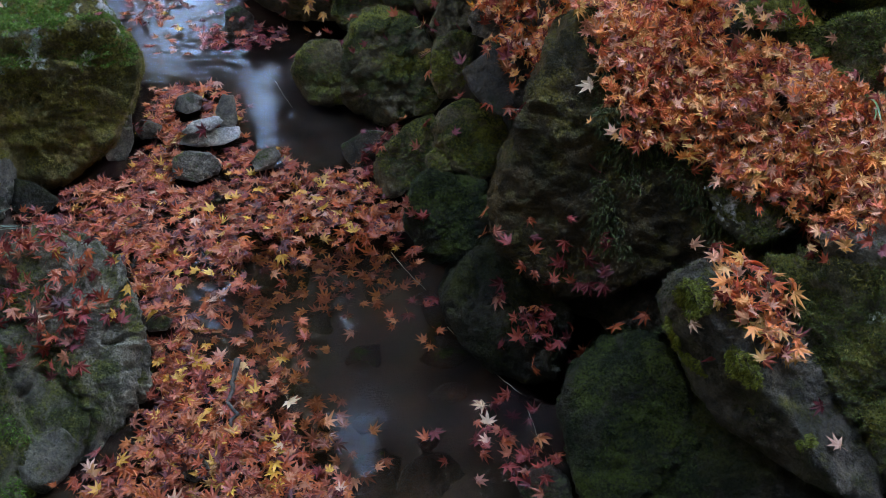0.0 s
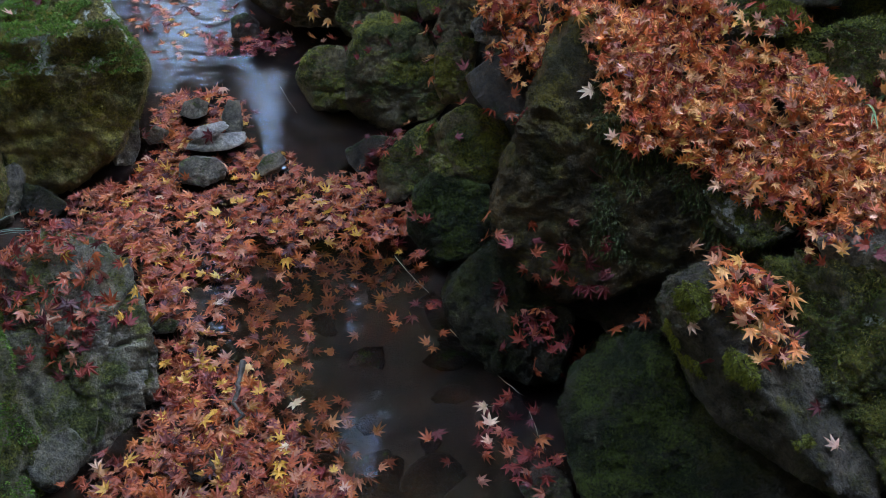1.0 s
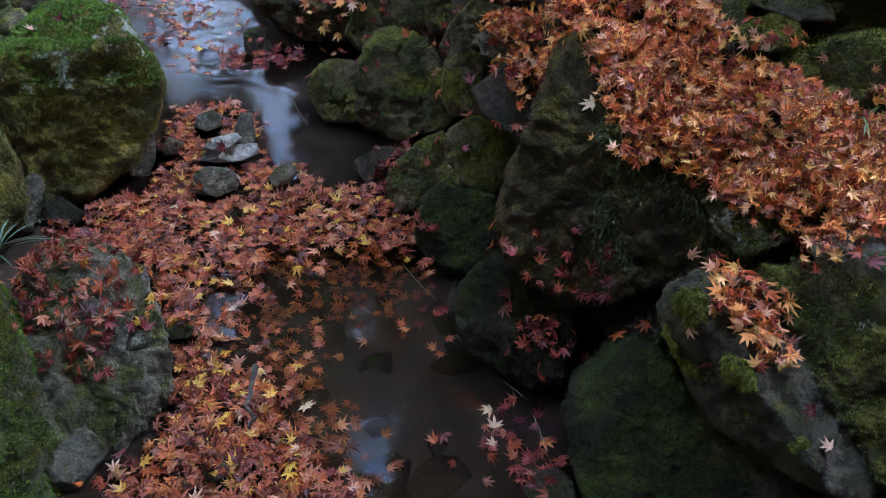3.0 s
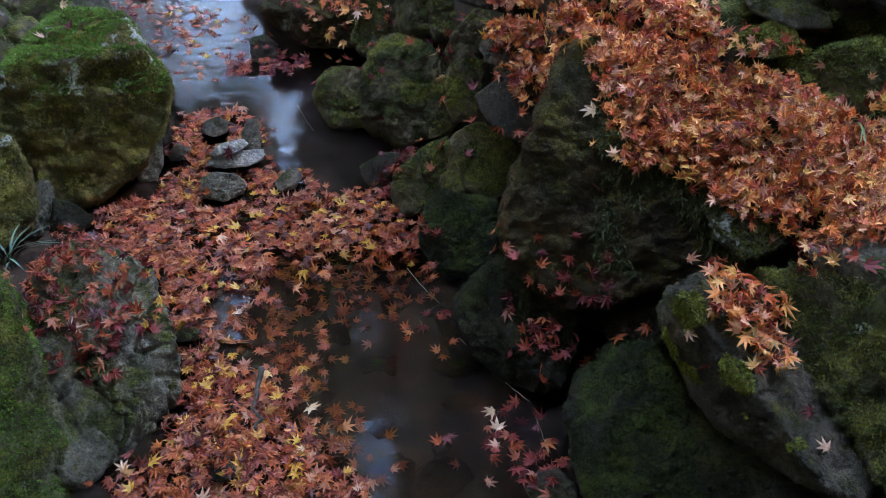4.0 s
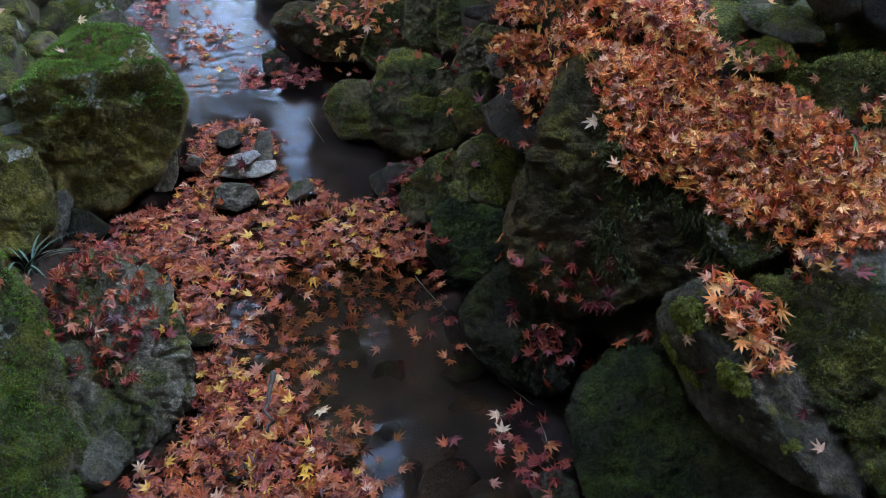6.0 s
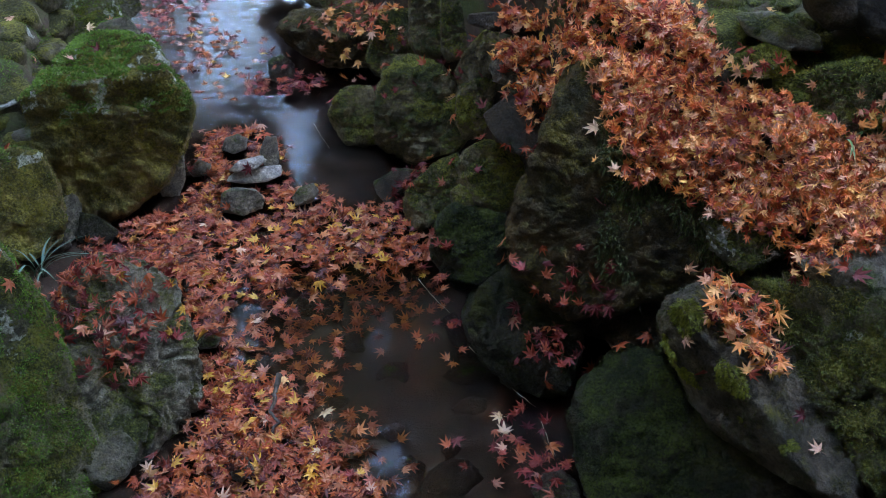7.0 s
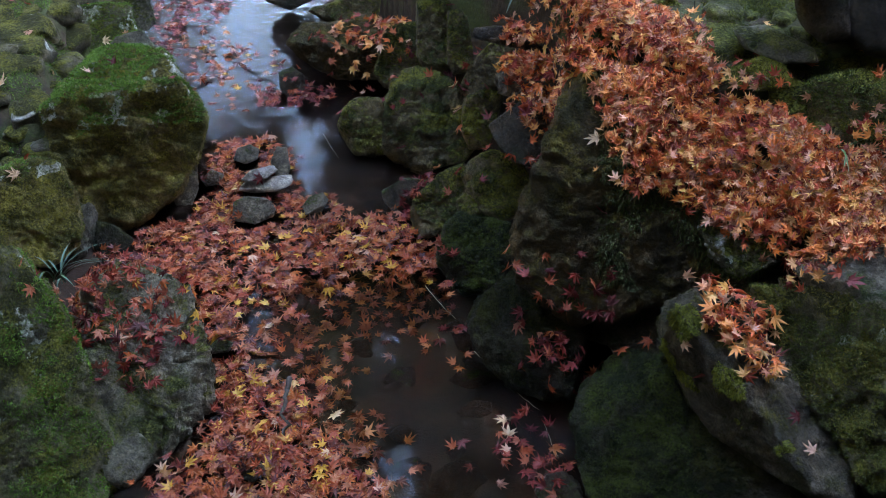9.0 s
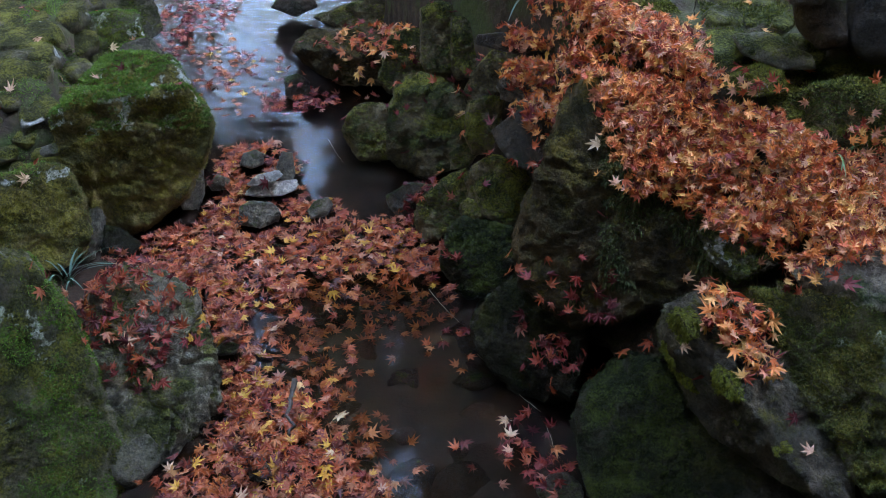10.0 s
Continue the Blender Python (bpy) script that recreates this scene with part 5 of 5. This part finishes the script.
def ground_moss(zone, count, length, material, label, seed):
    rng = random.Random(seed)
    xs, ys = [p[0] for p in zone], [p[1] for p in zone]
    verts, faces = [], []
    while len(faces) < count * 2:
        x, y = rng.uniform(min(xs), max(xs)), rng.uniform(min(ys), max(ys))
        if not inside(x, y, zone) or noise.fractal(Vector((x * 7, y * 7, seed)), 0.8, 2, 3) < -0.1:
            continue
        place, normal = drop(x, y)
        out = (normal + Vector((rng.gauss(0, 0.6), rng.gauss(0, 0.6), 0))).normalized()
        side = (Matrix.Rotation(rng.uniform(0, 6.28), 3, out) @ out.orthogonal()).normalized()
        ln = length * rng.uniform(0.5, 1.4)
        k = len(verts)
        mid = place + out * ln * 0.6
        verts += [place - side * ln * 0.05, place + side * ln * 0.05, mid + side * ln * 0.09, mid - side * ln * 0.09, mid + out * ln * 0.3 + Vector((0, 0, -ln * 0.2))]
        faces += [(k, k + 1, k + 2, k + 3), (k + 3, k + 2, k + 4)]
    tagged(mesh_object("moss", verts, faces, material, smooth=False), label, "moss", kind="stuff")


ground_moss(zone_cob_left, 36000, 0.008, MOSS_BRIGHT, "green moss growing between cobbles", 21)
ground_moss(zone_cob_right, 22000, 0.008, MOSS_OLIVE, "green moss growing over the old path", 22)
ground_moss(zone_cob_right, 14000, 0.008, MOSS_LIME, "yellow-green moss growing over the old path", 23)


# ---- grass, twigs and waterline glints ----
def strip(points, width, taper=True):
    """A narrow folded blade along a line of points."""
    verts, faces = [], []
    pts = [Vector(p) for p in points]
    n = len(pts)
    for i, p in enumerate(pts):
        along = (pts[min(i + 1, n - 1)] - pts[max(i - 1, 0)]).normalized()
        side = along.cross(Vector((0, 0.5, 1))).normalized()
        w = width * (1.0 if not taper else (0.35 + 0.65 * math.sin(math.pi * (0.25 + 0.72 * i / (n - 1)))) * (1 if i < n - 1 else 0.1))
        verts += [p - side * w, p + Vector((0, 0, -w * 0.5)), p + side * w]
    for i in range(n - 1):
        a = 3 * i
        faces += [(a, a + 1, a + 4, a + 3), (a + 1, a + 2, a + 5, a + 4)]
    return verts, faces


def grass_clump(base, count, length, spread, material, label, seed, width=0.0028, lean=(0, 0), bend=0.6):
    rng = random.Random(seed)
    root = new("grass_clump")
    root.location = base
    for _ in range(count):
        a = rng.uniform(0, math.tau)
        out = Vector((math.cos(a) * spread + lean[0], math.sin(a) * spread + lean[1], 0))
        ln = length * rng.uniform(0.6, 1.2)
        foot = Vector((rng.gauss(0, 0.008), rng.gauss(0, 0.008), -0.01))
        pts = []
        for i in range(8):
            t = i / 7
            pts.append(foot + out * ln * (t ** 1.4) + Vector((0, 0, ln * (t - bend * t * t))))
        v, f = strip(pts, width * rng.uniform(0.7, 1.2))
        mesh_object("blade", v, f, material, root)
    return tagged(root, label, "grass")


grass_clump((-0.88, 1.44, 0.27), 11, 0.13, 0.7, GRASS_BLUE, "tuft of narrow blue-green grass between boulders", 1, 0.0026, (0.2, 0.1), 0.7)
pale_blades = new("grass_clump")
for line in ([(0.264, 1.654, 0.400), (0.241, 1.644, 0.425), (0.211, 1.634, 0.445), (0.182, 1.628, 0.455), (0.166, 1.633, 0.450)], [(0.175, 1.587, 0.360), (0.192, 1.597, 0.390), (0.214, 1.603, 0.415), (0.230, 1.615, 0.420)]):
    v, f = strip(line, 0.0032)
    mesh_object("blade", v, f, GRASS_PALE, pale_blades)
tagged(pale_blades, "two pale curved grass blades on the boulder's edge", "grass")
grass_clump((0.79, 1.5, 0.56), 7, 0.1, 0.9, GRASS, "sparse green grass growing through leaves", 3, 0.0026, (0.1, 0.0), 0.75)
grass_clump((0.17, 2.3, 0.5), 46, 0.2, 0.75, GRASS_BLUE, "dense dark tuft of long narrow leaves", 4, 0.0032, (0, 0), 0.75)
grass_clump((0.44, 1.95, 0.6), 5, 0.05, 0.8, GRASS, "small green sprigs among fallen leaves", 5, 0.0022)
grass_clump((0.6, 1.82, 0.6), 4, 0.045, 0.8, GRASS, "small green sprigs among fallen leaves", 6, 0.0022)


def rod(points, radius, name, material, label, category, tip=0.5):
    """A thin uneven stick, stem or waterline glint through some points."""
    rng = random.Random(len(label) + int(points[0][0] * 1000))
    pts = [Vector(p) for p in points]
    fine = []
    for a, b in zip(pts, pts[1:]):
        for i in range(6):
            fine.append(a.lerp(b, i / 6) + Vector((rng.gauss(0, 1), rng.gauss(0, 1), rng.gauss(0, 0.5))) * radius * 0.9)
    fine.append(pts[-1])
    verts, faces = [], []
    for i, p in enumerate(fine):
        along = (fine[min(i + 1, len(fine) - 1)] - fine[max(i - 1, 0)]).normalized()
        u = along.orthogonal().normalized()
        w = along.cross(u)
        r = radius * (1 - (1 - tip) * i / len(fine)) * rng.uniform(0.85, 1.15)
        verts += [p + (u * math.cos(k * math.tau / 6) + w * math.sin(k * math.tau / 6)) * r for k in range(6)]
    for i in range(len(fine) - 1):
        faces += [(i * 6 + k, i * 6 + (k + 1) % 6, i * 6 + 6 + (k + 1) % 6, i * 6 + 6 + k) for k in range(6)]
    faces += [tuple(range(5, -1, -1)), tuple(len(verts) - 6 + k for k in range(6))]
    return tagged(mesh_object(name, verts, faces, material), label, category)


rod([(-0.39, 1.36, 0.012), (-0.385, 1.29, 0.016), (-0.377, 1.21, 0.01)], 0.006, "stick", BARK, "dark wet stick lying among leaves", "stick")
rod([(0.39, 1.42, 0.29), (0.4, 1.395, 0.25), (0.41, 1.38, 0.2)], 0.003, "stick", BARK, "thin twig hanging in a dark gap", "stick")
rod([(0.54, 1.9, 0.58), (0.545, 1.89, 0.66), (0.535, 1.88, 0.74), (0.55, 1.86, 0.83)], 0.0014, "stem", TWIG, "thin upright reddish stem rising from leaves", "stem")
# water-edge glints modelled as thin pale rods
rod([(0.045, 1.47, 0.004), (0.075, 1.43, 0.004), (0.125, 1.357, 0.004), (0.19, 1.29, 0.004)], 0.0009, "glint_line", GLINT_PALE, "thin pale rootlet along the waterline", "root")
rod([(0.2, 1.25, 0.004), (0.21, 1.2, 0.004), (0.223, 1.16, 0.004)], 0.0008, "glint_line", GLINT_PALE, "thin pale rootlet along the waterline", "root")
rod([(-0.08, 1.7, 0.004), (-0.03, 1.62, 0.004), (0.0, 1.58, 0.004)], 0.0008, "glint_line", GLINT_PALE, "thin pale rootlet along the waterline", "root")
rod([(-0.42, 2.4, 0.004), (-0.39, 2.33, 0.004), (-0.36, 2.27, 0.004)], 0.0008, "glint_line", GLINT_PALE, "thin pale rootlet along the waterline", "root")


# ---- trees round the stream: mirrored upstream, unseen light blockers beside and behind ----
def limb(p, q, r0, r1, sides=7, rings=5, seed=0):
    rng = random.Random(seed)
    p, q = Vector(p), Vector(q)
    axis = (q - p).normalized()
    u = axis.orthogonal().normalized()
    w = axis.cross(u)
    verts, faces = [], []
    for i in range(rings):
        t = i / (rings - 1)
        c = p.lerp(q, t) + (u * rng.gauss(0, 0.06) + w * rng.gauss(0, 0.06)) * (0 < i < rings - 1) * (q - p).length * 0.3
        r = r0 + (r1 - r0) * t
        for k in range(sides):
            a = math.tau * k / sides
            verts.append(c + (u * math.cos(a) + w * math.sin(a)) * r)
    for i in range(rings - 1):
        for k in range(sides):
            k2 = (k + 1) % sides
            faces.append((i * sides + k, i * sides + k2, (i + 1) * sides + k2, (i + 1) * sides + k))
    return verts, faces


# openings in the canopy as seen from the stream: azimuth, elevation, half the width and height in degrees
OPENINGS = [(-4.8, 56.4, 2.6, 4.0), (-18.2, 46.0, 1.8, 4.0), (-10.9, 34.0, 1.3, 3.8), (-13.8, 26.0, 4.0, 4.0), (-18.4, 28.6, 3.0, 2.6), (-5.0, 48.0, 0.6, 1.2)]


def in_gap(place):
    d = place - Vector((-0.45, 2.0, 0))
    bearing, height = math.degrees(math.atan2(d.x, d.y)), math.degrees(math.atan2(d.z, math.hypot(d.x, d.y)))
    for az, el, wide, high in OPENINGS:
        reach = math.hypot((bearing - az) * math.cos(radians(el)) / wide, (height - el) / high)
        if reach < 1.0 + 0.7 * noise.noise(place * 1.3) + 0.5 * noise.noise(place * 4.0):
            return noise.noise(place * 2.7 + Vector((9, 4, 2))) < 0.5
    return False


def tree(x, y, height, spreads, seed, leaves=2600, label="tall maple tree out of view with a thin autumn crown", spray=1.0):
    """A tapered trunk, limbs to each clump of the crown, and the crown's leaves."""
    rng = random.Random(seed)
    z0 = ground_height(x, y) - 0.1
    root = new("tree")
    root.location = (x, y, z0)
    V, F = limb((0, 0, 0), (spreads[0][0] * 0.3, spreads[0][1] * 0.3, height * 0.72), 0.2, 0.09, 9, 8, seed)
    V, F = list(V), list(F)
    for i, (dx, dy, dz, r) in enumerate(spreads):
        start = Vector((spreads[0][0] * 0.2, spreads[0][1] * 0.2, height * rng.uniform(0.4, 0.65)))
        v, f = limb(start, (dx, dy, dz), 0.07, 0.015, 6, 6, seed + i)
        b = len(V)
        V += v
        F += [tuple(k + b for k in t) for t in f]
    mesh_object("trunk", V, F, BARK, root)
    verts, faces = [], []
    weight = [r ** 2 for *_, r in spreads]
    for _ in range(leaves):
        dx, dy, dz, r = rng.choices(spreads, weight)[0]
        d = Vector((rng.gauss(0, 1), rng.gauss(0, 1), rng.gauss(0, 0.55))) * r * 0.5
        c = Vector((dx, dy, dz)) + d
        if in_gap(c + root.location):
            continue
        s = rng.uniform(0.05, 0.13) * spray
        q = Euler((rng.gauss(0, 0.7), rng.gauss(0, 0.7), rng.uniform(0, 6.28))).to_matrix()
        b = len(verts)
        for px, py in ((0, -1), (0.55, -0.2), (1, 0.5), (0.3, 0.45), (0, 1.2), (-0.3, 0.45), (-1, 0.5), (-0.55, -0.2)):
            verts.append(c + q @ Vector((px * s, py * s, 0)))
        faces.append(tuple(range(b, b + 8)))
    mesh_object("crown", verts, faces, LEAF_TREE, root, smooth=False)
    return tagged(root, label, "tree", "trees round the stream")


def high_crown(seed, height, radius):
    """Clumps of a tall tree's crown, from a third of its height to the top."""
    rng = random.Random(seed)
    out = []
    for i in range(70):
        z = height * (0.14 + 0.86 * (i + 0.5) / 70)
        r = radius * (1.0 - 0.55 * (z / height) ** 2) * math.sqrt(rng.random())
        a = rng.uniform(0, math.tau)
        out.append((r * math.cos(a), r * math.sin(a) * 0.7, z, rng.uniform(1.0, 1.7)))
    return out


for i, (x, y, h, r) in enumerate([(-10.5, 13.5, 20, 4.0), (-6.0, 15.0, 28, 4.8), (-1.2, 15.5, 30, 4.8), (3.6, 14.0, 24, 4.5)]):
    tree(x, y, h, high_crown(40 + i, h, r), 20 + i, 25000, "tall tree upstream mirrored in the stream", 2.4)
tree(-3.6, 7.2, 9.5, [(2.2, -0.8, 6.6, 0.7), (0.8, -0.4, 5.4, 0.9), (0.2, -0.4, 7.0, 1.2), (-0.8, 0.2, 7.4, 1.6), (0.4, 0.2, 8.6, 1.4), (1.8, 0.0, 8.2, 1.0)], 2, 9000)
# unseen side trees, added to cut the sky light
tree(3.8, 0.6, 8.0, [(-0.6, 0.2, 5.4, 1.6), (-1.6, 1.0, 6.2, 1.3), (0.5, 0.4, 6.4, 1.7), (0.2, -1.0, 5.4, 1.6), (-2.8, 0.2, 6.0, 1.1)], 3, 9000)
tree(-4.6, 1.0, 8.5, [(0.8, 0.4, 5.6, 1.6), (1.8, -0.6, 6.4, 1.3), (-0.5, 0.6, 6.4, 1.7), (0.2, -1.2, 5.6, 1.6)], 4, 7000)
# two low crowns out of view, added to block sky over the near stones
tree(3.0, -0.7, 6.0, [(-1.5, 0.3, 2.7, 0.7), (-1.0, 1.0, 2.9, 0.7), (-1.9, -0.4, 3.1, 0.8), (-0.9, -0.4, 3.0, 0.9), (-0.5, 0.5, 3.4, 0.9), (0.2, 0.0, 4.4, 1.0)], 11, 9000, "unseen low spreading maple added to shade the near bank")
tree(-2.9, -0.9, 6.0, [(1.4, 0.2, 2.8, 0.7), (2.2, 0.1, 3.0, 0.7), (1.8, -0.5, 3.1, 0.8), (2.9, -0.3, 3.2, 0.7), (0.8, 0.1, 3.2, 0.9), (0.0, 0.0, 4.4, 1.0)], 12, 8000, "unseen low spreading maple added to shade the near bank")
# unseen dense trees behind the camera, added to block the sky there
tree(-1.8, -3.6, 8.0, [(0.4, 1.3, 5.6, 1.9), (1.8, 1.4, 6.2, 1.8), (-1.2, 1.6, 5.4, 1.9), (0.5, 0.2, 4.6, 1.6), (2.6, 0.6, 4.6, 1.6)], 5, 14000)
tree(2.6, -3.2, 8.0, [(0.4, 1.3, 5.6, 1.9), (-1.0, 1.6, 6.4, 1.6), (1.4, 0.6, 5.0, 1.9), (-0.3, 0.8, 4.4, 1.6)], 6, 12000)
tree(-4.2, 13.0, 9.0, [(-0.6, 0.2, 3.6, 1.0), (0.5, -0.3, 5.4, 1.2), (-1.2, 0.3, 6.4, 1.4), (0.9, 0.3, 2.6, 0.8), (-1.6, 0.0, 2.0, 0.9)], 7, 5000, "slim tree upstream seen mirrored in the stream")
tree(-1.2, 15.0, 9.0, [(-0.5, 0.2, 4.2, 1.0), (0.5, -0.3, 6.0, 1.2), (-0.8, 0.3, 7.2, 1.3), (0.7, 0.3, 2.8, 1.0), (1.6, 0.0, 4.0, 1.0)], 8, 5000, "slim tree upstream seen mirrored in the stream")
tree(-7.4, 15.0, 10.0, [(-0.5, 0.2, 5.2, 1.4), (0.9, -0.3, 7.0, 1.4), (-0.8, 0.3, 8.2, 1.6), (1.4, 0.3, 3.8, 1.0), (-1.8, 0.0, 4.0, 1.2)], 9, 5000, "slim tree upstream seen mirrored in the stream")
